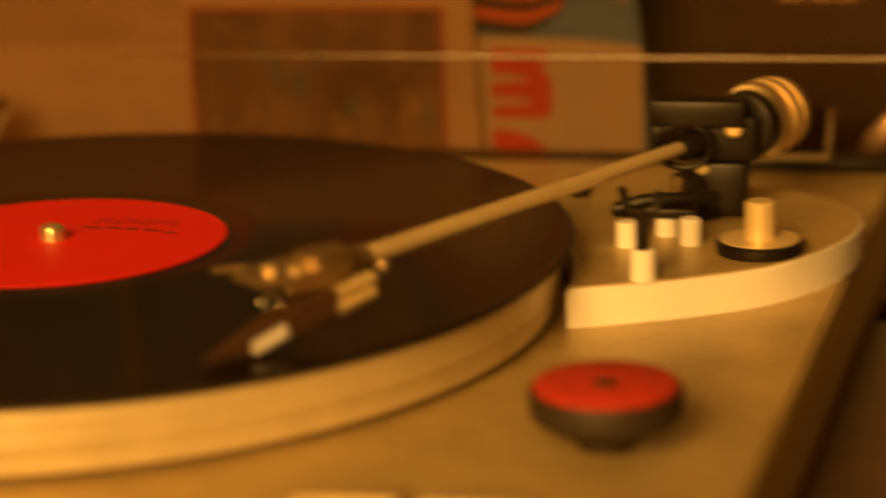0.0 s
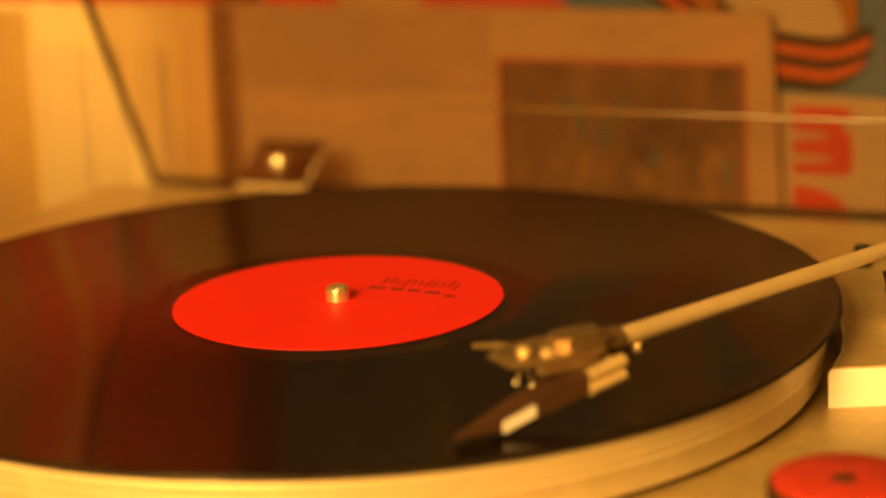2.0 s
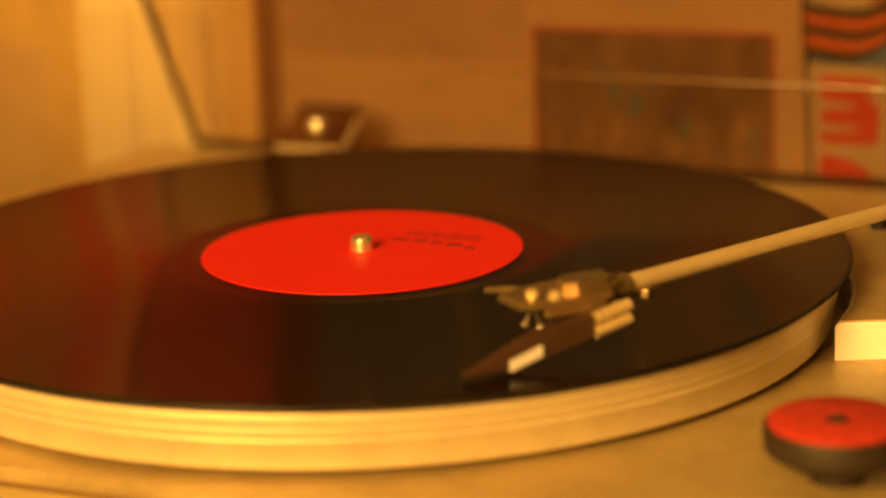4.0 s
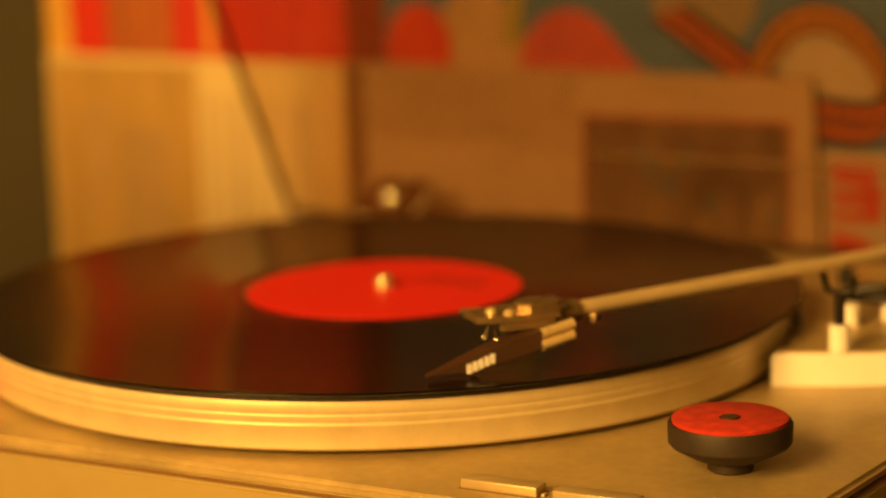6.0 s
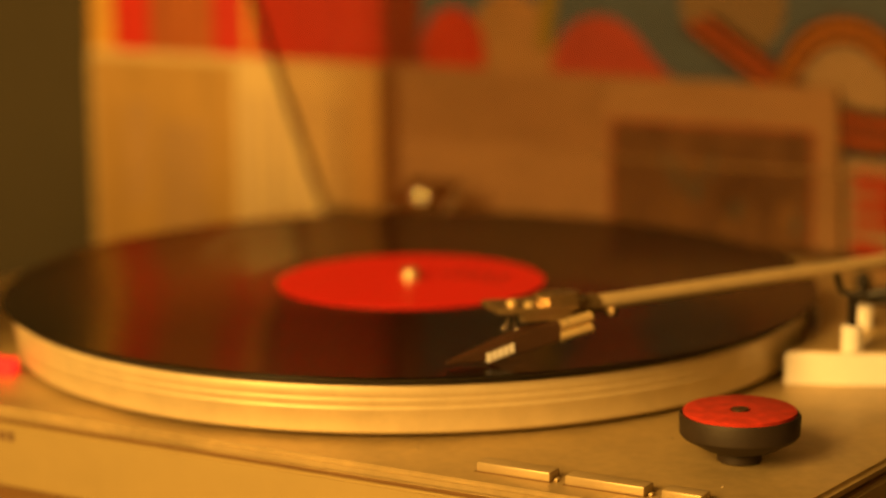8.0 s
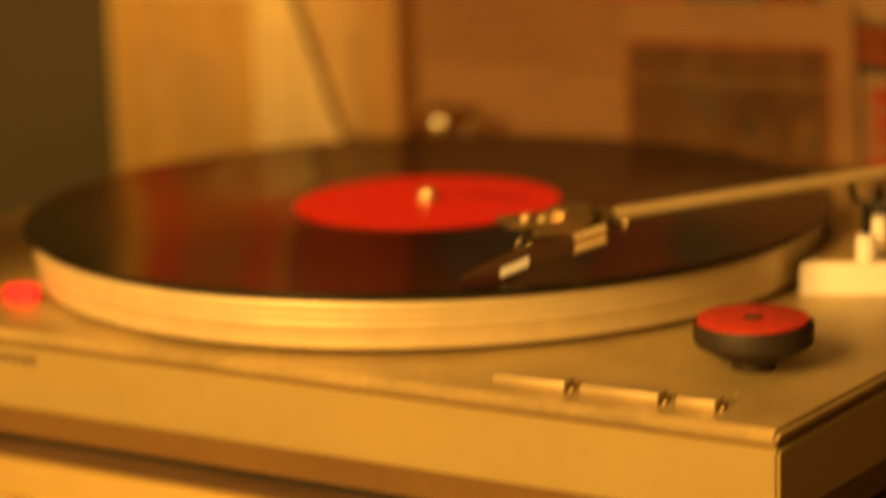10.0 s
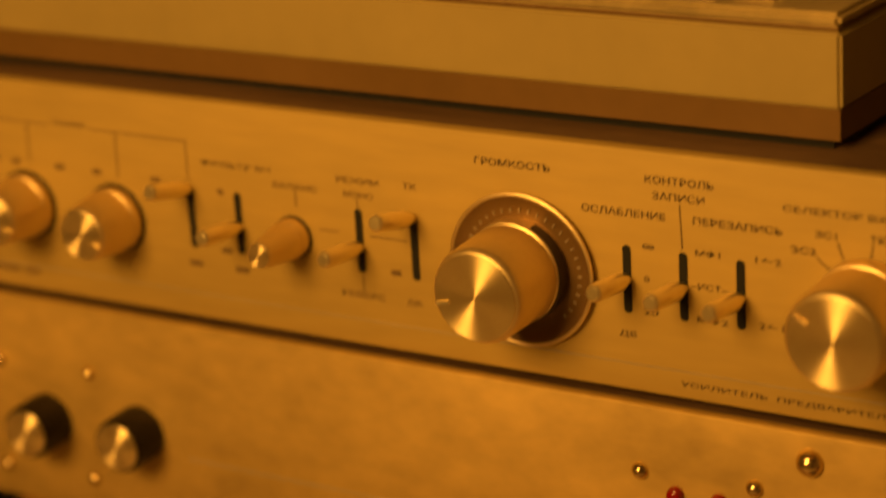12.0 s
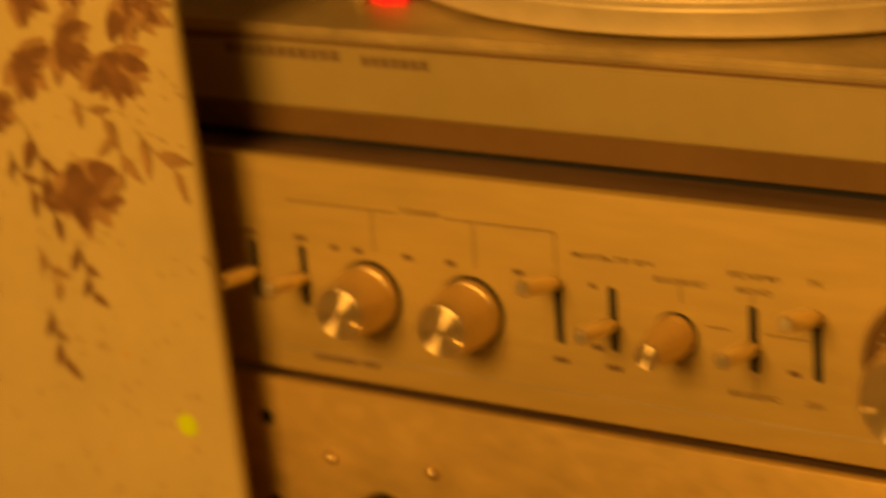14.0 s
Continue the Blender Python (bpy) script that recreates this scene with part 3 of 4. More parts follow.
# two-toned blossoms: broad pale petals with dark ragged strokes over them
for cx, cz, s in ((-0.1760, -0.0640, 1.55), (-0.1530, -0.0230, 1.25), (-0.1740, -0.0180, 1.1), (-0.1440, -0.0030, 1.2), (-0.1930, -0.0260, 1.1), (-0.1900, 0.0020, 1.2), (-0.1660, 0.0080, 1.2), (-0.2100, -0.0420, 1.0)):
    pale, dark = bmesh.new(), bmesh.new()
    lean = rnd.uniform(-1.2, -0.4)
    for i in range(7):
        a = lean + (i - 3) * 0.42 + rnd.uniform(-0.12, 0.12)
        ln = 0.0150 * s * rnd.uniform(0.8, 1.1)
        print_at(pale, cx + 0.45 * ln * math.cos(a), cz + 0.45 * ln * math.sin(a), ln, ln * 0.45, a)
    for i in range(13):
        a = lean + rnd.uniform(-1.25, 1.25)
        d = rnd.uniform(0.002, 0.010) * s
        ln = rnd.uniform(0.005, 0.011) * s
        print_at(dark, cx + d * math.cos(a), cz + d * math.sin(a), ln, ln * rnd.uniform(0.28, 0.6), a + rnd.uniform(-0.35, 0.35), 0.2)
    part("petal_print", pale, FLOWER_PALE, board, "", False)
    part("flower_print", dark, FLOWER, board, "", False)
for x, z, ang, n, size in ((-0.1500, -0.0440, -0.75, 3, 0.0125), (-0.1560, -0.0410, -1.45, 3, 0.0120), (-0.1960, -0.0480, -1.0, 4, 0.0110), (-0.2050, -0.0560, -1.1, 5, 0.0100), (-0.1985, -0.0900, -0.9, 3, 0.0090),
                           (-0.1800, -0.0860, -1.2, 4, 0.0085), (-0.1960, -0.1120, -1.3, 4, 0.0085), (-0.1400, 0.0120, -1.2, 3, 0.0110), (-0.1760, -0.0360, -0.5, 3, 0.0100)):
    sprig(x, z, ang, n, size)
bm = bmesh.new()
for i in range(260):
    cx, cz = rnd.uniform(-0.24, -0.125), rnd.uniform(-0.25, 0.04)
    ln = rnd.uniform(0.0012, 0.0050)
    plaque(petal_outline(cx, cz, ln, rnd.uniform(0.0004, 0.0008), rnd.uniform(-0.9, -0.3)), YB - 0.00006, 0.0001, bm)
tagged(part("fine_print", bm, STALK, board, "", False), kind="stuff")
bm = bmesh.new()
for cx, cz in ((-0.1640, -0.1270), (-0.1480, -0.1800), (-0.1560, -0.1960), (-0.1760, -0.1640)):
    plaque(petal_outline(cx, cz, 0.0034, 0.0014, -0.8), YB - 0.00012, 0.0001, bm)
part("yellow_fleck", bm, PRINT_YELLOW, board, "", False)
part("sticker", lathe([(0.0040, 0.0), (0.0040, 0.0004)], (-0.1413, YB, -0.1490), "y", 20), STICKER, board, "round yellow sticker")

# turntable
ZT, YT = -0.0217, -0.154
tt = thing("turntable", (0.0, 0.03, -0.0612), "silver belt turntable with a straight tonearm, standing on the preamplifier", "turntable")


def plinth_outline(inset=0.0):
    i = inset
    return [(-0.222 + i, YT + i), (0.2066 - i, YT + i), (0.2370 - i, 0.210 - i), (-0.200 + i, 0.210 - i)]


def slab(inset, z0, z1, bevel=0.0):
    bm = prism(plinth_outline(inset), z0, z1)
    if bevel:
        bmesh.ops.bevel(bm, geom=list(bm.edges), offset=bevel, segments=3, affect="EDGES")
    return bm


# added black slab stands in for the unlit gap below the base
part("base_gap_shade", slab(0.0035, -0.0612, -0.0580), SLOT, tt, "black recessed slab added as shade under the base")
part("base_band", slab(0.0004, -0.0580, -0.0490, 0.0), BAND, tt, "dark brown band along the base")
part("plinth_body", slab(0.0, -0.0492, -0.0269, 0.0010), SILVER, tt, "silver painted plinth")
part("shadow_joint", slab(0.0010, -0.0271, -0.0260), BAND, tt, "dark recessed joint")
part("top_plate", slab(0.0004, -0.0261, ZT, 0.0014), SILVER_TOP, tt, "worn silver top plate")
for fx, fy in ((-0.16, -0.11), (0.17, -0.11), (-0.16, 0.12), (0.19, 0.12)):
    part("foot", lathe([(0.012, 0.0), (0.013, 0.0032)], (fx, fy, -0.0612), seg=24), RUBBER, tt)
bars([(-0.1406 + 0.0042 * i, -0.1374 + 0.0042 * i) for i in range(11)], -0.0302, 0.0036, YT, FAINT_INK, tt)
bars([(-0.0865 + 0.0037 * i, -0.0838 + 0.0037 * i) for i in range(7)], -0.0312, 0.0032, YT, FAINT_INK, tt)

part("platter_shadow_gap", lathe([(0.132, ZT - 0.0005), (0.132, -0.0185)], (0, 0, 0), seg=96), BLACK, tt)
platter = part("platter", lathe([(0.1300, -0.0192), (0.1440, -0.0196), (0.1447, -0.0188), (0.1453, -0.0124), (0.1458, -0.0118), (0.1459, -0.0112), (0.1457, -0.0108), (0.1457, -0.0103), (0.1460, -0.0099), (0.1463, -0.0082), (0.14615, -0.0079), (0.14615, -0.0075), (0.1465, -0.0071), (0.1468, -0.0046), (0.1463, -0.0034), (0.1300, -0.0034)], (0, 0, 0), seg=160), PLATTER, tt, "turned aluminium platter with a stepped rim")
recentre(platter, (0, 0, 0))
part("rubber_mat", lathe([(0.1470, -0.0033), (0.1475, -0.0026), (0.1470, -0.0014), (0.02, -0.0014)], (0, 0, 0), seg=128), RUBBER, tt, "dark rubber mat")
part("spindle", lathe([(0.0036, -0.003), (0.0036, 0.0030), (0.0033, 0.0040), (0.0024, 0.0047), (0.0010, 0.0050)], (0, 0, 0), seg=28), LEVER, tt, "polished round spindle")
part("strobe_lamp", prism([(-0.1045, -0.1195), (-0.1000, -0.1202), (-0.0985, -0.1232), (-0.0960, -0.1200), (-0.0905, -0.1205), (-0.0940, -0.1170), (-0.0935, -0.1135), (-0.0975, -0.1155), (-0.1010, -0.1140), (-0.1005, -0.1170)], ZT, -0.0160, 0.0004), NEON, tt, "glowing red strobe prism")
part("strobe_shield", box(-0.1095, -0.1048, -0.1235, -0.1165, ZT, -0.0165, 0.0012), SILVER, tt)
for x0, x1 in ((0.1095, 0.1342), (0.1392, 0.1648), (0.1702, 0.1828)):
    part("key_well", box(x0 - 0.0005, x1 + 0.0007, -0.1440, -0.1362, ZT - 0.0002, ZT + 0.00015), BAND, tt, "narrow brown key well")
    key = part("key", box(x0, x1, -0.1434, -0.1368, ZT, ZT + 0.0030, 0.0005), KEY_METAL, tt, "polished silver push key")
    part("key_stop", box(x1 + 0.0006, x1 + 0.0019, -0.1420, -0.1398, ZT, ZT + 0.0010, 0.0003), KEY_METAL, key)

bm = bmesh.new()
dust = random.Random(9)
for i in range(22):
    x, y, r = dust.uniform(0.06, 0.20), dust.uniform(-0.148, -0.080), dust.uniform(0.00015, 0.00040)
    if x * x + y * y > 0.152 ** 2 and (x - 0.1738) ** 2 + (y + 0.0955) ** 2 > 0.0205 ** 2:
        prism([(x + r * dust.uniform(0.6, 1.3) * math.cos(k), y + r * dust.uniform(0.6, 1.3) * math.sin(k)) for k in (0, 1.3, 2.5, 3.7, 5.0)], ZT, ZT + 0.0003, bm=bm)
tagged(part("dust", bm, PANEL_EDGE, tt, "pale dust specks", False), kind="stuff")

# tonearm
RB = 0.1504
front = [(0.1497, -0.0008), (0.1640, 0.0052), (0.1785, 0.0118), (0.1940, 0.0210), (0.2030, 0.0278), (0.2105, 0.0365), (0.2170, 0.0465), (0.2225, 0.0580), (0.2262, 0.0700), (0.2278, 0.0830), (0.2258, 0.0970), (0.2200, 0.1090), (0.2100, 0.1190), (0.1960, 0.1250), (0.1500, 0.1254), (0.1300, 0.1200)]
back = [(RB * math.cos(radians(a)), RB * math.sin(radians(a))) for a in (36, 30, 24, 18, 12, 6)]
board2 = part("armboard", prism(front + back, ZT, -0.0106, 0.0006), WHITE, tt, "raised white armboard with a curved front")
part("armboard_plate", prism([(0.188 + (x - 0.188) * 0.975, 0.062 + (y - 0.062) * 0.975) for x, y in front + back], -0.0106, -0.0101), SILVER_TOP, board2, "grey metal cover plate")
PIV = Vector((0.1705, 0.0760, 0.0122))
HEAD = Vector((0.1046, -0.0665, 0.0138))
adir = (PIV - HEAD).normalized()
arm = part("arm_tube", tube([HEAD - adir * 0.002, HEAD.lerp(PIV, 0.5), PIV + adir * 0.006], 0.0027, 16, None, [0.0028, 0.0025, 0.0021]), ARMTUBE, tt, "straight grey metal arm tube")
part("collar", tube([HEAD - adir * 0.001, HEAD + adir * 0.006], 0.0036, 16), DARKMETAL, arm)
part("clip", box(0.1085, 0.1128, -0.0580, -0.0540, 0.0092, 0.0120, 0.0005), DARKMETAL, arm)


def along(o, d, n, z, prof, z0, z1, bevel=0.0004):
    """A plate with outline (forward, sideways) laid from o along d."""
    return prism([(o.x + d.x * u + n.x * v, o.y + d.y * u + n.y * v) for u, v in prof], z0, z1, bevel)


hd = Vector((-0.620, -0.785, 0)).normalized()
hn = Vector((-hd.y, hd.x, 0))
shell = part("headshell", along(HEAD, hd, hn, 0, [(0, -0.0035), (0.004, -0.0085), (0.014, -0.0095), (0.022, -0.0080), (0.031, -0.0055), (0.031, 0.0055), (0.024, 0.0085), (0.012, 0.0095), (0.004, 0.0085), (0, 0.0035)], 0.0146, 0.0164, 0.0006), DARKMETAL, tt, "dark bronze headshell")
part("rib", along(HEAD, hd, hn, 0, [(-0.001, -0.0040), (0.004, -0.0062), (0.013, -0.0058), (0.017, -0.0025), (0.017, 0.0025), (0.013, 0.0058), (0.004, 0.0062), (-0.001, 0.0040)], 0.0160, 0.0188, 0.0016), DARKMETAL, shell)
part("rim", along(HEAD, hd, hn, 0, [(0.006, 0.0072), (0.024, 0.0066), (0.023, 0.0080), (0.012, 0.0091), (0.006, 0.0086)], 0.0118, 0.0147, 0.0004), DARKMETAL, shell)
fl = HEAD + hd * 0.018 - hn * 0.0085
part("finger_lift", tube([fl + Vector((0, 0, 0.0135)) - Vector((0, 0, HEAD.z)) , fl - hn * 0.008 + hd * 0.003 + Vector((0, 0, -0.0005)), fl - hn * 0.0155 + hd * 0.006 + Vector((0, 0, -0.0018))], 0.0012, 10, None, [0.0016, 0.0013, 0.0010]), DARKMETAL, shell)
for u, v in ((0.0245, 0.0015), (0.0205, 0.0065)):
    p = HEAD + hd * u + hn * v
    part("screw", lathe([(0.0019, 0.0), (0.0019, 0.0014), (0.0011, 0.0020)], (p.x, p.y, 0.0163), seg=14), GOLD, shell)
for tip in ((0.0939, -0.0897, 0.0090), (0.0893, -0.0893, 0.0092)):
    w = part("lead_wire", tube([(0.0903, -0.0850, 0.0148), (0.5 * (0.0903 + tip[0]), 0.5 * (-0.0850 + tip[1]), 0.0120), tip], 0.00045, 8), CHROME, shell)
    part("wire_clip", lathe([(0.0003, -0.0009), (0.0008, -0.0005), (0.0009, 0.0), (0.0007, 0.0006), (0.0003, 0.0009)], tip, seg=12), CHROME, w)


def wedge(o, d, n, sections):
    """A body lofted through cross-sections (forward, half width, z low, z high)."""
    bm = bmesh.new()
    rings = []
    for u, w, z0, z1 in sections:
        c = o + d * u
        rings.append([bm.verts.new((c.x + n.x * v, c.y + n.y * v, z)) for v, z in ((-w, z0), (w, z0), (w, z1), (-w, z1))])
    for a, b in zip(rings, rings[1:]):
        for k in range(4):
            bm.faces.new((a[k], a[(k + 1) % 4], b[(k + 1) % 4], b[k]))
    bm.faces.new(rings[0])
    bm.faces.new(rings[-1])
    bmesh.ops.bevel(bm, geom=list(bm.edges), offset=0.0004, segments=2, affect="EDGES")
    return bm


cd = Vector((-0.0301, -0.0390, 0)).normalized()
cn = Vector((-cd.y, cd.x, 0))
co = Vector((0.1098, -0.0735, 0))
cart = part("cartridge", wedge(co, cd, cn, [(0.0095, 0.0042, 0.0060, 0.0120), (0.021, 0.0042, 0.0034, 0.0098), (0.034, 0.0033, 0.0013, 0.0058), (0.0480, 0.0007, 0.0007, 0.0017)]), CARTRIDGE, shell, "brown wedge-shaped cartridge")
for v, dz in ((0.0034, 0.0), (0.0034, 0.0036), (-0.0020, 0.0018)):
    part("contact_pin", tube([co + cd * -0.0010 + cn * v + Vector((0, 0, 0.0092 + dz)), co + cd * 0.0100 + cn * v + Vector((0, 0, 0.0070 + dz))], 0.0018, 12), GOLD, cart, "gold contact pin")
for k in range(5):
    p = co + cd * (0.0270 + 0.0019 * k) + cn * (0.0037 - 0.00015 * k)
    m = Matrix.Translation((p.x, p.y, 0.0050 - 0.0006 * k)) @ Matrix.Rotation(math.atan2(cd.y, cd.x), 4, "Z")
    part("printed_bar", box(-0.00075, 0.00075, -0.0005, 0.0005, -0.0015, 0.0015, m=m), WHITE, cart)
part("stylus", tube([co + cd * 0.030 + Vector((0, 0, 0.0014)), co + cd * 0.033 + Vector((0, 0, 0.0003))], 0.0005, 8), RED_LED, cart)

# arm bearing, weight, rest and small posts
bear = part("bearing_housing", box(0.1785, 0.1925, 0.0830, 0.0950, -0.0101, 0.0070, 0.0015), BLACK, tt, "black bearing column")
part("yoke", box(0.1762, 0.1960, 0.0842, 0.0940, 0.0068, 0.0215, 0.0025), BLACK, bear, "black bearing yoke")
part("yoke_screw", lathe([(0.0028, 0.0), (0.0028, 0.0016), (0.0019, 0.0024)], (0.1885, 0.0842, 0.0178), "y", 20), GOLD, bear, "small brass screw")
part("yoke_screw", lathe([(0.0020, 0.0), (0.0020, 0.0014), (0.0012, 0.0020)], (0.1790, 0.0842, 0.0052), "y", 20), GOLD, bear, "small brass screw")
part("gimbal_ring", tube([(0.1735 + 0.0085 * math.cos(radians(k)), 0.0815, 0.0125 + 0.0068 * math.sin(radians(k))) for k in range(0, 361, 24)], 0.0011, 8), BLACK, bear, "dark metal gimbal ring")
part("bracket", box(0.1630, 0.1920, 0.0800, 0.0900, 0.0185, 0.0268, 0.0012), BLACK, tt, "black arm bracket")
part("bracket_post", box(0.1634, 0.1672, 0.0815, 0.0875, 0.0105, 0.0187, 0.001), BLACK, tt)
part("lift_rod", lathe([(0.0019, 0.0), (0.0019, 0.0165), (0.0014, 0.0172)], (0.1735, 0.0640, -0.0101), seg=16), DARKMETAL, tt, "slim metal lift rod")
part("pillar", lathe([(0.010, 0.0), (0.010, 0.003), (0.007, 0.004), (0.007, 0.012)], (0.176, 0.088, -0.0101), seg=28), BLACK, tt)
cwb = bmesh.new()
cq = Vector((adir.x, adir.y, 0)).normalized()
cwc = Vector((0.1955, 0.1035, 0.0170))
part("weight_flange", tube([cwc - cq * 0.0135, cwc - cq * 0.0128, cwc - cq * 0.0085, cwc - cq * 0.0075], 0.01, 36, None, [0.0088, 0.0104, 0.0106, 0.0090]), BLACK, tt, "black round flange")
prof = [(-0.006, 0.0085), (-0.006, 0.0115), (-0.003, 0.0122), (-0.0028, 0.0108), (0.0005, 0.0108), (0.0007, 0.0122), (0.0035, 0.0122), (0.0037, 0.0108), (0.0065, 0.0108), (0.0067, 0.0120), (0.0110, 0.0112), (0.0115, 0.0090)]
part("counterweight", tube([cwc + cq * u for u, r in prof], 0.01, 40, cwb, [r for u, r in prof]), KNOB_SIDE, tt, "ribbed metal counterweight")
part("rear_shaft", tube([PIV + adir * 0.005, cwc - cq * 0.005], 0.0045, 16), BLACK, tt)
for x, y, r, h in ((0.1696, 0.0102, 0.0036, 0.0090), (0.1604, 0.0467, 0.0032, 0.0075), (0.1705, 0.0610, 0.0034, 0.0055), (0.1787, 0.0503, 0.0032, 0.0080)):
    part("post", lathe([(r, 0.0), (r, h - 0.0006), (r * 0.85, h)], (x, y, -0.0101), seg=24), WHITE, tt, "short white post")
rest = part("arm_rest", tube([(0.1696, 0.0102, -0.0015), (0.1696, 0.0102, 0.0100)], 0.0018, 14), BLACK, tt, "black arm rest")
part("fork", tube([(0.1640, 0.0090, 0.0165), (0.1655, 0.0095, 0.0105), (0.1696, 0.0102, 0.0092), (0.1735, 0.0108, 0.0105), (0.1742, 0.0109, 0.0150)], 0.0013, 10), BLACK, rest)
part("cue_lever", tube([(0.1560, 0.0550, -0.0010), (0.1640, 0.0560, 0.0015), (0.1790, 0.0590, 0.0020), (0.1850, 0.0640, 0.0010)], 0.0020, 10), BLACK, tt, "black cueing lever")
part("cue_platform", box(0.1545, 0.1795, 0.0560, 0.0660, -0.0040, -0.0010, 0.001), BLACK, tt)
part("rear_knob", lathe([(0.0030, 0.0), (0.0030, 0.0056), (0.0024, 0.0068), (0.0010, 0.0072)], (0.1375, 0.1080, -0.0101), seg=20), BLACK, tt, "small black knob")
skate = part("anti_skate_dial", lathe([(0.0125, 0.0), (0.0130, 0.0010), (0.0130, 0.0030), (0.0122, 0.0038)], (0.1995, 0.0440, -0.0101), seg=44), BLACK, tt, "black anti-skating dial")
part("dial_face", lathe([(0.0116, 0.0037), (0.0116, 0.0041)], (0.1995, 0.0440, -0.0101), seg=44), ARMTUBE, skate)
part("dial_grip", lathe([(0.0044, 0.004), (0.0044, 0.0145), (0.0038, 0.0152)], (0.1995, 0.0440, -0.0101), seg=28), ARMTUBE, skate, "round metal grip")

# dust cover, propped open and leaning forward over the record
lid = thing("dust_cover", (0.03, 0.210, -0.0217), "smoked clear acrylic dust cover, open on the turntable", "dust cover")
LEAN = -0.535


def lid_y(z):
    return 0.210 + LEAN * (z + 0.0205)


def lid_strip(x0, x1, z0, z1, thick, off=0.0):
    bm = bmesh.new()
    ny = Vector((0, 1, -LEAN)).normalized() * thick
    o = Vector((0, -1, LEAN)).normalized() * off
    a = [Vector((x, lid_y(z), z)) + o for x, z in ((x0, z0), (x1, z0), (x1, z1), (x0, z1))]
    va = [bm.verts.new(p) for p in a]
    vb = [bm.verts.new(p + ny) for p in a]
    bm.faces.new(va)
    bm.faces.new(vb[::-1])
    for i in range(4):
        bm.faces.new((va[i], va[(i + 1) % 4], vb[(i + 1) % 4], vb[i]))
    return bm


part("sheet", lid_strip(-0.1765, 0.2450, -0.0195, 0.2950, 0.0025), SMOKE, lid)
part("side_edge", lid_strip(-0.1785, -0.1766, -0.0205, 0.2950, 0.0030), DARK_EDGE, lid, "dark polished side edge")
part("side_edge", lid_strip(0.2451, 0.2470, -0.0205, 0.2950, 0.0030), DARK_EDGE, lid, "dark polished side edge")
part("lower_edge", lid_strip(-0.1765, 0.2450, -0.0217, -0.0196, 0.0030), DARK_EDGE, lid, "dark lower edge")
part("crease", tube([(x, lid_y(0.0215) - 0.0012, 0.0210) for x in (-0.0450, 0.02, 0.10, 0.2445)], 0.0009, 16, None, [0.0003, 0.0008, 0.0009, 0.0009]), CREASE, lid, "glossy rounded crease of the acrylic")


def hinge(x):
    """A clear plate leaning back against the lid, with a domed bolt."""
    c, up, out = Vector((x, 0.1985, -0.0068)), Vector((0, 0.89, 0.456)), Vector((0, -0.456, 0.89))
    place = Matrix.Translation(c) @ Matrix(((1, 0, 0, 0), (0, up.y, out.y, 0), (0, up.z, out.z, 0), (0, 0, 0, 1)))

    def plate(x0, x1, u0, u1, n0, n1, bevel):
        bm = box(x0, x1, u0, u1, n0, n1, bevel)
        bmesh.ops.transform(bm, matrix=place, verts=bm.verts)
        return bm

    h = part("hinge_plate", plate(-0.0145, 0.0145, -0.0130, 0.0130, -0.0022, 0.0, 0.0006), mat_hinge, lid, "clear smoked plastic hinge plate")
    # pale strips paint the light caught by the lower and right edges
    part("plate_edge", plate(-0.0145, 0.0145, -0.0137, -0.0131, -0.0022, 0.0, 0.0), LIT_EDGE, h, "lower edge coloured pale as if lit")
    part("plate_edge", plate(0.0146, 0.0154, -0.0130, 0.0130, -0.0022, 0.0, 0.0), LIT_EDGE, h, "side edge coloured pale as if lit")
    part("plate_edge", plate(-0.0145, 0.0145, 0.0131, 0.0136, -0.0022, 0.0, 0.0), DARK_EDGE, h, "dark upper edge")
    part("bolt", lathe([(0.0044, -0.003), (0.0044, 0.0012), (0.0036, 0.0026), (0.0022, 0.0033), (0.0008, 0.0035)], (x, 0.1955, -0.0064), "y", 24), CHROME, h, "domed chrome bolt")


mat_hinge = clear("hinge_acrylic", (0.74, 0.64, 0.56), 0.12)
hinge(-0.1130)
hinge(0.1975)

# black bar added in place of the dark gap behind the plinth
part("rear_gap_shade", box(0.1750, 0.2360, 0.1960, 0.2080, ZT, -0.0165, 0.001), BLACK, lid, "low black bar added for the dark gap behind the plinth")

# record, adapter
rec = thing("vinyl_record", (0, 0, -0.0013), "black vinyl record with a red label, lying on the platter", "record")
part("disc", lathe([(0.0495, -0.0013), (0.1495, -0.0013), (0.1505, -0.0007), (0.1502, -0.0002), (0.1492, 0.0), (0.1485, -0.0002), (0.1470, -0.0003), (0.0620, -0.0003), (0.0600, -0.0001), (0.0560, -0.0003), (0.0505, -0.0002), (0.0490, 0.0)], (0, 0, 0), seg=192), VINYL, rec)
lab = part("label", lathe([(0.0500, -0.0002), (0.0500, 0.0002), (0.0040, 0.0002)], (0, 0, 0), seg=96), LABEL, rec, "bright red paper label")
for i, (x0, y0, w, h) in enumerate(((0.004, 0.0135, 0.0055, 0.0022), (0.0110, 0.0135, 0.0045, 0.0022), (0.0170, 0.0130, 0.0040, 0.0022), (0.0230, 0.0120, 0.0050, 0.0022), (0.0300, 0.0100, 0.0035, 0.0018))):
    part("printed_bar", box(x0, x0 + w, y0, y0 + h, 0.00015, 0.0003), LABEL_INK, lab, "", False)
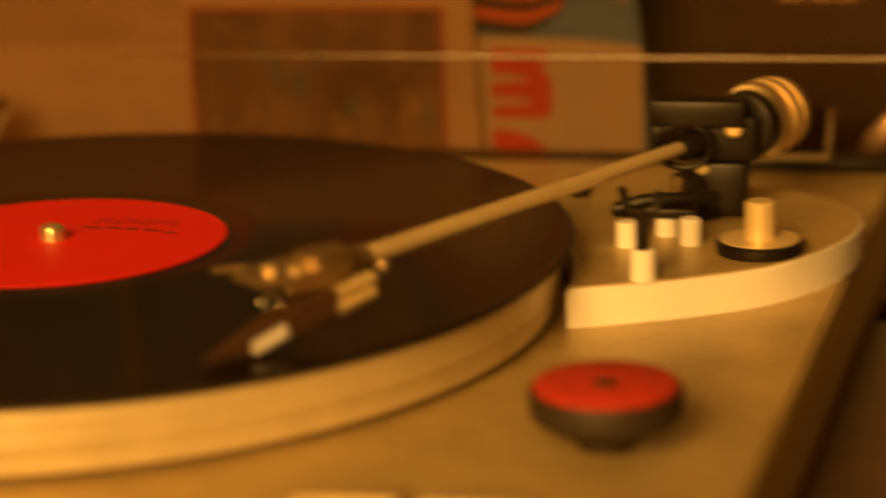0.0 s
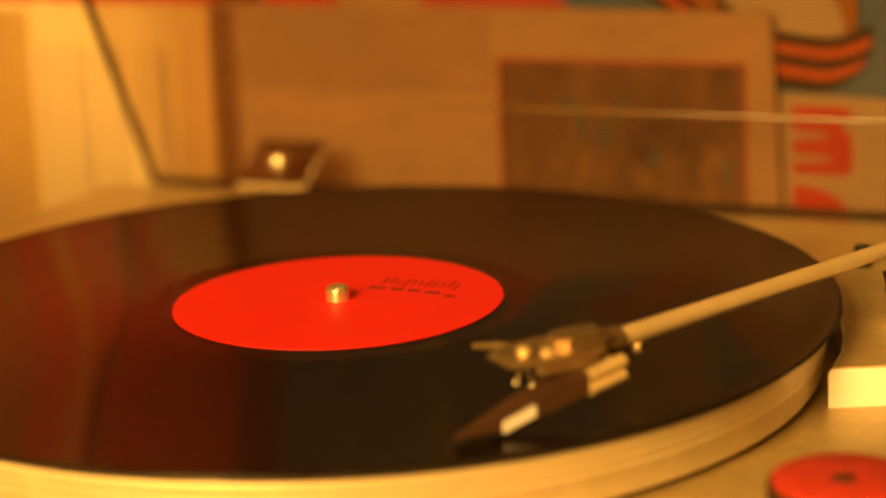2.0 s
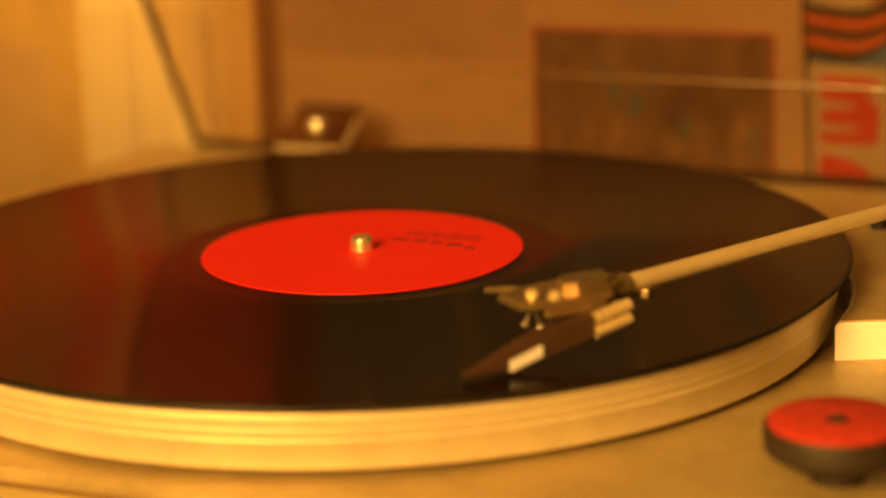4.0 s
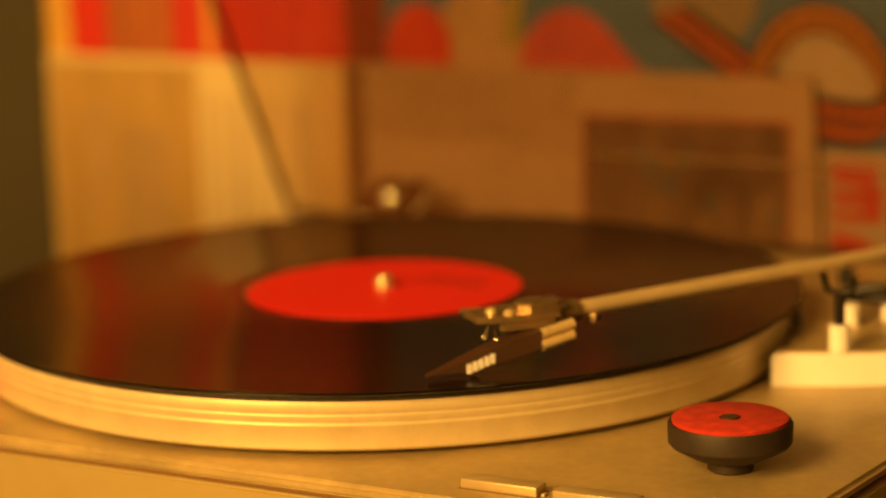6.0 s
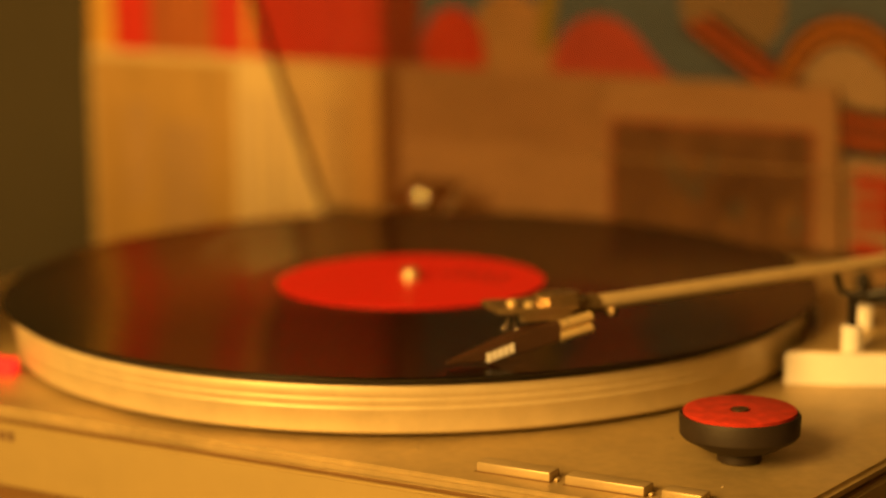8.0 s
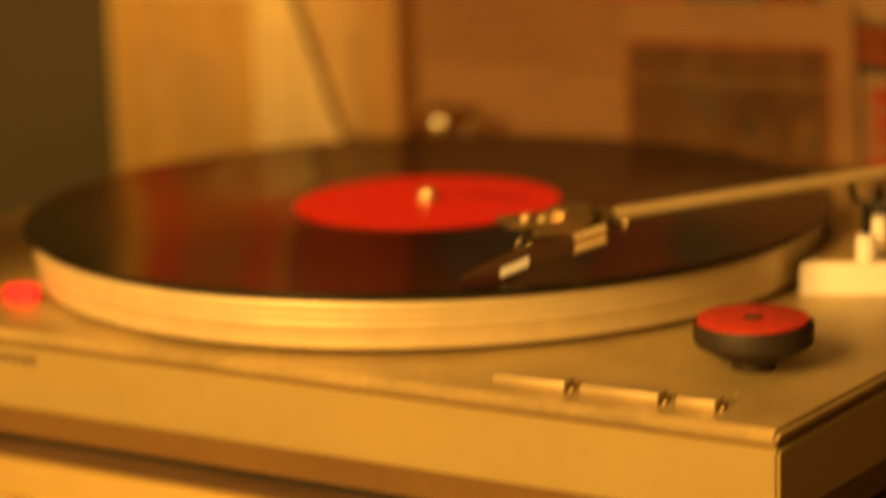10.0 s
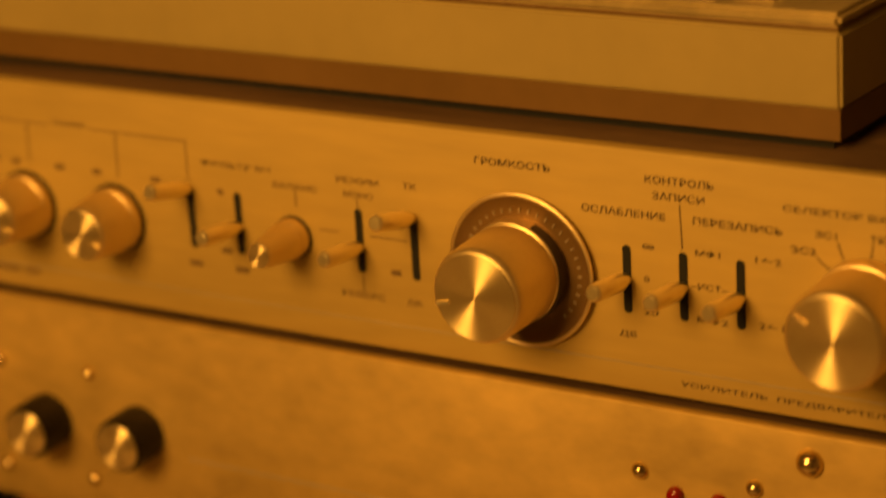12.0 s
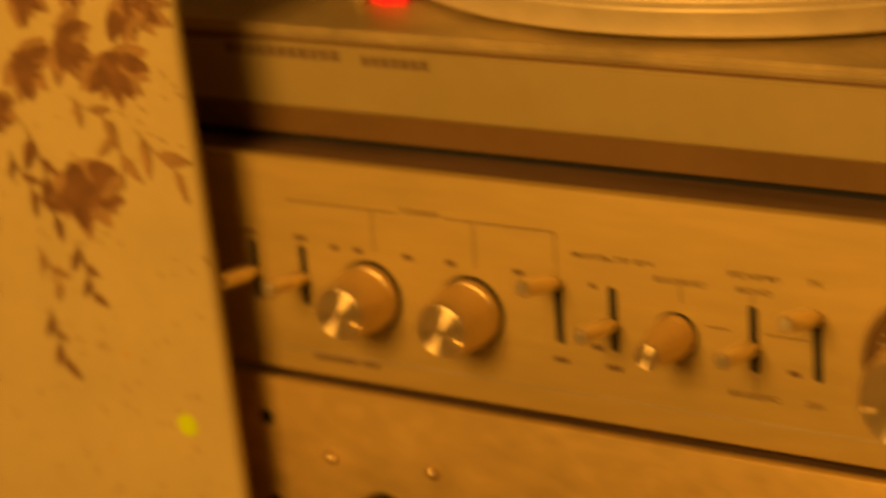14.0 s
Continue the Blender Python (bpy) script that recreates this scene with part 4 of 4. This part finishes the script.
for i in range(11):
    x0 = 0.0060 + 0.0024 * i
    part("printed_bar", box(x0, x0 + 0.0006, 0.0190 + 0.001 * math.sin(i * 1.7), 0.0255 + 0.0015 * math.sin(i * 2.3), 0.00015, 0.0003), LABEL_INK, lab, "", False)

PX, PY = 0.1738, -0.0955
ad = thing("record_adapter", (PX, PY, ZT), "black rubber centre adapter topped with red felt, on the turntable", "adapter")
part("body", lathe([(0.0060, 0.0), (0.0068, 0.0006), (0.0068, 0.0032), (0.0110, 0.0044), (0.0172, 0.0078), (0.0182, 0.0090), (0.0184, 0.0142), (0.0179, 0.0152), (0.0170, 0.0150)], (PX, PY, ZT), seg=64), RUBBER, ad)
part("felt_top", lathe([(0.0171, 0.0148), (0.0171, 0.0160), (0.0166, 0.0163), (0.0032, 0.0160), (0.0026, 0.0152)], (PX, PY, ZT), seg=64), FELT, ad, "worn red felt disc")
part("centre_hole", lathe([(0.0027, 0.0150), (0.0026, 0.0164)], (PX, PY, ZT), seg=20), CARTRIDGE, ad)

# record sleeves behind the turntable


def sleeve(name, x0, x1, z1, y, material, label, lean=0.0, turn=0.0, bottom=ZS, depth=0.003):
    ob = thing(name, ((x0 + x1) / 2, y, bottom), label, "record sleeve", "sleeves behind the turntable")
    part("cover", box(x0, x1, y, y + depth, bottom, z1, 0.0008), material, ob)
    return ob


YS, YQ, YR = 0.235, 0.2410, 0.2470
s1 = thing("record_sleeve", (-0.04, YS, ZS), "tan paper record sleeve with a red-framed picture", "record sleeve", "sleeves behind the turntable")
part("cover", plaque([(-0.1590, ZS), (0.0920, ZS), (0.0772, 0.0485), (0.0762, 0.0503), (0.0740, 0.0508), (-0.1590, 0.0505)], YS, 0.003), PAPER_TAN, s1, "", False)
part("frame_line", plaque([(-0.0335, -0.30 + 0.05), (0.0672, -0.25), (0.0672, 0.0313), (-0.0335, 0.0310)], YS - 0.0003, 0.0004), PRINT_RED_LINE, s1, "thin red printed frame", False)
part("picture", plaque([(-0.0321, -0.25), (0.0659, -0.25), (0.0659, 0.0300), (-0.0321, 0.0298)], YS - 0.0006, 0.0004), PICTURE, s1, "dark printed picture", False)
bm = bmesh.new()
for i in range(26):
    cx, cz = rnd.uniform(-0.026, 0.060), rnd.uniform(-0.034, 0.016)
    plaque(petal_outline(cx, cz, rnd.uniform(0.006, 0.02), rnd.uniform(0.002, 0.006), rnd.uniform(1.1, 2.2)), YS - 0.0008 - 0.00001 * i, 0.00015, bm)
part("picture_figures", bm, PICTURE_TONE, s1, "", False)
bm = bmesh.new()
for i in range(8):
    cx, cz = rnd.uniform(-0.026, 0.060), rnd.uniform(-0.034, 0.016)
    plaque(petal_outline(cx, cz, rnd.uniform(0.008, 0.018), rnd.uniform(0.003, 0.006), rnd.uniform(1.2, 2.0)), YS - 0.0010 - 0.00001 * i, 0.00015, bm)
part("picture_foliage", bm, PICTURE_BLUE, s1, "", False)
s2 = sleeve("record_sleeve", -0.3420, -0.1605, 0.0500, YS + 0.001, PAPER, "cream paper record sleeve with faint columns of print")
part("printed_field", plaque([(-0.3400, ZS + 0.01), (-0.2480, ZS + 0.01), (-0.2480, 0.0460), (-0.3400, 0.0460)], YS + 0.0007, 0.0004), PRINT_TAN, s2, "tan printed field", False)
bm = bmesh.new()
for x0, x1, z0, z1 in ((-0.318, -0.300, -0.03, 0.028), (-0.296, -0.262, -0.055, 0.018), (-0.318, -0.262, -0.10, -0.06)):
    for i in range(int((z1 - z0) / 0.005)):
        box(x0, x1 - rnd.uniform(0, 0.006), YS + 0.0004, YS + 0.0010, z0 + i * 0.005, z0 + i * 0.005 + 0.0026, bm=bm)
part("print_column", bm, PRINT_GREY, s2, "", False)
# two brown strips paint the soft shade where the sleeves meet
part("edge_shade_strip", box(-0.1604, -0.1592, YS - 0.0008, YS + 0.003, ZS, 0.0500), PRINT_GREY, s2)
part("shaded_edge", plaque([(-0.1588, ZS + 0.002), (-0.1490, ZS + 0.002), (-0.1490, 0.0495), (-0.1588, 0.0495)], YS - 0.0005, 0.0004), EDGE_SHADE, s1, "dark brown shade painted along the sleeve edge", False)

part("upper_fold", plaque([(-0.1485, 0.0140), (-0.0360, 0.0165), (-0.0360, 0.0490), (-0.1485, 0.0490)], YS - 0.0003, 0.0004), PAPER_FOLD, s1, "slightly darker folded flap", False)
for x0, x1 in ((-0.2440, -0.2385), (-0.2345, -0.2310), (-0.2270, -0.2195), (-0.2150, -0.2120), (-0.2080, -0.2030), (-0.1960, -0.1930), (-0.1880, -0.1820)):
    part("print_streak", plaque([(x0, -0.10), (x1, -0.10), (x1, 0.030), (x0, 0.032)], YS + 0.0007, 0.0004), PAPER_LINE, s2, "", False)

s3 = thing("record_sleeve", (0.0, YQ, ZS), "colourful record sleeve with a striped ribbon and upright red letters", "record sleeve", "sleeves behind the turntable")
part("cover", plaque([(-0.1400, ZS), (0.1470, ZS), (0.1442, -0.03), (0.1405, 0.02), (0.1355, 0.062), (0.1280, 0.15), (-0.1400, 0.15)], YQ, 0.003), PRINT_TEAL, s3, "", False)


def on(ob, name, outline, material, layer, label=""):
    k = (0.25 - YQ) / 0.86
    outline = [(x + k * (0.25 - x), z + k * (0.184 - z)) for x, z in outline]
    part(name, plaque(outline, YQ - 0.0004 * layer, 0.0003), material, ob, label, False)


def disc_outline(cx, cz, rx, rz, a0=0, a1=360, n=24):
    return [(cx + rx * math.cos(radians(a0 + (a1 - a0) * i / n)), cz + rz * math.sin(radians(a0 + (a1 - a0) * i / n))) for i in range(n + (0 if a1 - a0 == 360 else 1))]


def band(cx, cz, r0, r1, a0, a1, sx=1.0, n=22):
    a = [(cx + sx * r1 * math.cos(radians(a0 + (a1 - a0) * i / n)), cz + r1 * math.sin(radians(a0 + (a1 - a0) * i / n))) for i in range(n + 1)]
    b = [(cx + sx * r0 * math.cos(radians(a0 + (a1 - a0) * i / n)), cz + r0 * math.sin(radians(a0 + (a1 - a0) * i / n))) for i in range(n + 1)]
    return a + b[::-1]


on(s3, "pale_field", [(0.0600, -0.26), (0.1425, -0.26), (0.1400, 0.014), (0.1120, 0.0165), (0.0600, 0.0180)], PALE_FIELD, 1)
on(s3, "grey_cloud", disc_outline(0.022, 0.085, 0.026, 0.026), PRINT_PALE, 1)
on(s3, "green_stem", [(-0.0790, 0.06), (-0.0700, 0.06), (-0.0640, 0.12), (-0.0720, 0.12)], PRINT_OLIVE, 2.5)
on(s3, "pale_figure", disc_outline(0.080, 0.050, 0.026, 0.026), PALE_FIELD, 1.4)
on(s3, "pale_flower", disc_outline(-0.0930, 0.0480, 0.0265, 0.0390), PRINT_BEIGE, 1)
on(s3, "red_hat", disc_outline(-0.0450, 0.0500, 0.0255, 0.0270, 55, 200, 18) + [(-0.0700, 0.0300), (-0.0020, 0.0300), (-0.0080, 0.0500), (-0.0170, 0.0580), (-0.0235, 0.0660)], PRINT_PINK, 2, "rose red printed shape")
on(s3, "red_leaf", disc_outline(-0.1250, 0.0560, 0.0180, 0.0220), PRINT_RED, 2)
# striped ribbon: a diagonal end, an upper arc and a lower fold
for i, m in enumerate((PRINT_BLACK, PRINT_ORANGE, PRINT_BLACK, PRINT_ORANGE, PRINT_BLACK)):
    o = 0.0035 * i
    on(s3, "ribbon_stripe", [(-0.0040 + o, 0.0725 + o * 0.4), (-0.0005 + o, 0.0745 + o * 0.4), (0.0460 + o, 0.0440 + o * 0.4), (0.0420 + o, 0.0425 + o * 0.4)], m, 3 + 0.12 * i)
r = 0.0185
for w, m in ((0.0018, PRINT_BLACK), (0.0036, RIBBON_GOLD), (0.0024, PRINT_BLACK), (0.0036, RIBBON_GOLD), (0.0018, PRINT_BLACK)):
    outer, inner = [], []
    for k in range(31):
        a = -22 + 218 * k / 30
        narrow = min(1.0, 0.22 + max(0.0, a + 22) / 75, 0.30 + max(0.0, 196 - a) / 60)
        for pts, rr in ((outer, r + w), (inner, r)):
            q = 0.0317 - (0.0317 - rr) * narrow
            pts.append((0.0760 + 1.0 * q * math.cos(radians(a)), 0.0500 + q * math.sin(radians(a))))
    on(s3, "ribbon_stripe", outer + inner[::-1], m, 4)
    r += w
for i, m in enumerate((PRINT_BLACK, PRINT_ORANGE, PRINT_BLACK, PRINT_ORANGE, PRINT_BLACK)):
    z = 0.0212 + 0.0042 * (4 - i)
    pts_hi, pts_lo = [], []
    ends = (0.1124, 0.1126, 0.1122, 0.1112, 0.1090, 0.1050)
    for k in range(13):
        u = k / 12
        sag = -0.0028 * math.sin(u * 2.2) + 0.0180 * max(0, u - 0.55) ** 1.6
        pts_hi.append((0.0740 + (ends[i] - 0.0740) * u, z + sag + 0.0042))
        pts_lo.append((0.0740 + (ends[i + 1] - 0.0740) * u, z + sag))
    on(s3, "ribbon_stripe", pts_hi + pts_lo[::-1], m, 5)
# upright red letter shapes
X0, X1 = 0.0820, 0.1050
on(s3, "red_letter", [(X0, 0.0125), (X1 - 0.002, 0.0125), (X1, 0.0108), (X1, 0.0082), (X1 - 0.0045, 0.0052), (X1, 0.0018), (X1 + 0.0006, -0.0060), (X1, -0.0128), (X1 - 0.002, -0.0142), (X0, -0.0142), (X0, -0.0096), (X1 - 0.008, -0.0088), (X1 - 0.008, -0.0070), (X0, -0.0060), (X0, -0.0008), (X1 - 0.009, 0.0004), (X1 - 0.009, 0.0020), (X0, 0.0032)], PRINT_RED, 2, "red printed letter shape")
on(s3, "red_letter", band(0.0820, -0.0310, 0.0030, 0.0125, -90, 90, 1.8), PRINT_RED, 2, "red printed letter shape")
on(s3, "red_letter", [(X0, -0.0185), (X0 + 0.004, -0.0185), (X0 + 0.004, -0.0435), (X0, -0.0435)], PRINT_RED, 2.5)
on(s3, "red_letter", [(X0, -0.0480), (X1, -0.0480), (X1, -0.0530), (X0, -0.0530)], PRINT_RED, 2)
on(s3, "blossom", disc_outline(0.1290, 0.0400, 0.0050, 0.0062, n=9), PRINT_PALE, 3)
on(s3, "blossom", disc_outline(0.1330, 0.0340, 0.0035, 0.0035, n=9), PRINT_PALE, 4)

s4 = sleeve("record_sleeve", -0.3480, -0.1200, 0.1500, YR, SLEEVE_RED, "red record sleeve with yellow stripes, standing behind the cream one")
# the dark red field paints the lid's dark reflection into the sleeve colour
for x0, x1, m, label in ((-0.3480, -0.3300, PRINT_YELLOW, "yellow printed stripe"), (-0.3085, -0.2657, BROWN_STREAK, "brown streaked printed field"), (-0.2475, -0.2405, PRINT_YELLOW, "yellow printed stripe"), (-0.1640, -0.1335, DARK_RED, "dark red field painted for the lid's dark reflection")):
    part("stripe", plaque([(x0, ZS), (x1, ZS), (x1 - 0.004, 0.15), (x0 - 0.001, 0.15)], YR - 0.0004, 0.0003), m, s4, label, False)

# dark loudspeaker at the back
spk = thing("loudspeaker", (0.33, 0.35, ZS), "dark veneered loudspeaker with a glossy front, behind the turntable", "loudspeaker")
part("cabinet", box(0.1370, 0.56, 0.300, 0.405, ZS, 0.40, 0.003), SPEAKER, spk)
part("baffle", box(0.1420, 0.555, 0.2960, 0.3000, ZS + 0.006, 0.395, 0.001), mat("speaker_baffle", (0.045, 0.030, 0.020), 0.3, 0, 0.2, 10), spk)
part("trim_ring", lathe([(0.050, 0.0), (0.050, 0.004), (0.044, 0.006), (0.042, 0.002)], (0.262, 0.296, -0.060), "y", 64), CHROME, spk, "polished metal trim ring")
part("cone", lathe([(0.042, 0.0), (0.042, 0.001), (0.015, 0.0005)], (0.262, 0.296, -0.060), "y", 48), BLACK, spk, "black cone")
bars([(0.188, 0.1985), (0.2005, 0.209), (0.211, 0.2185)], 0.0262, 0.0030, 0.296, PAPER, spk)
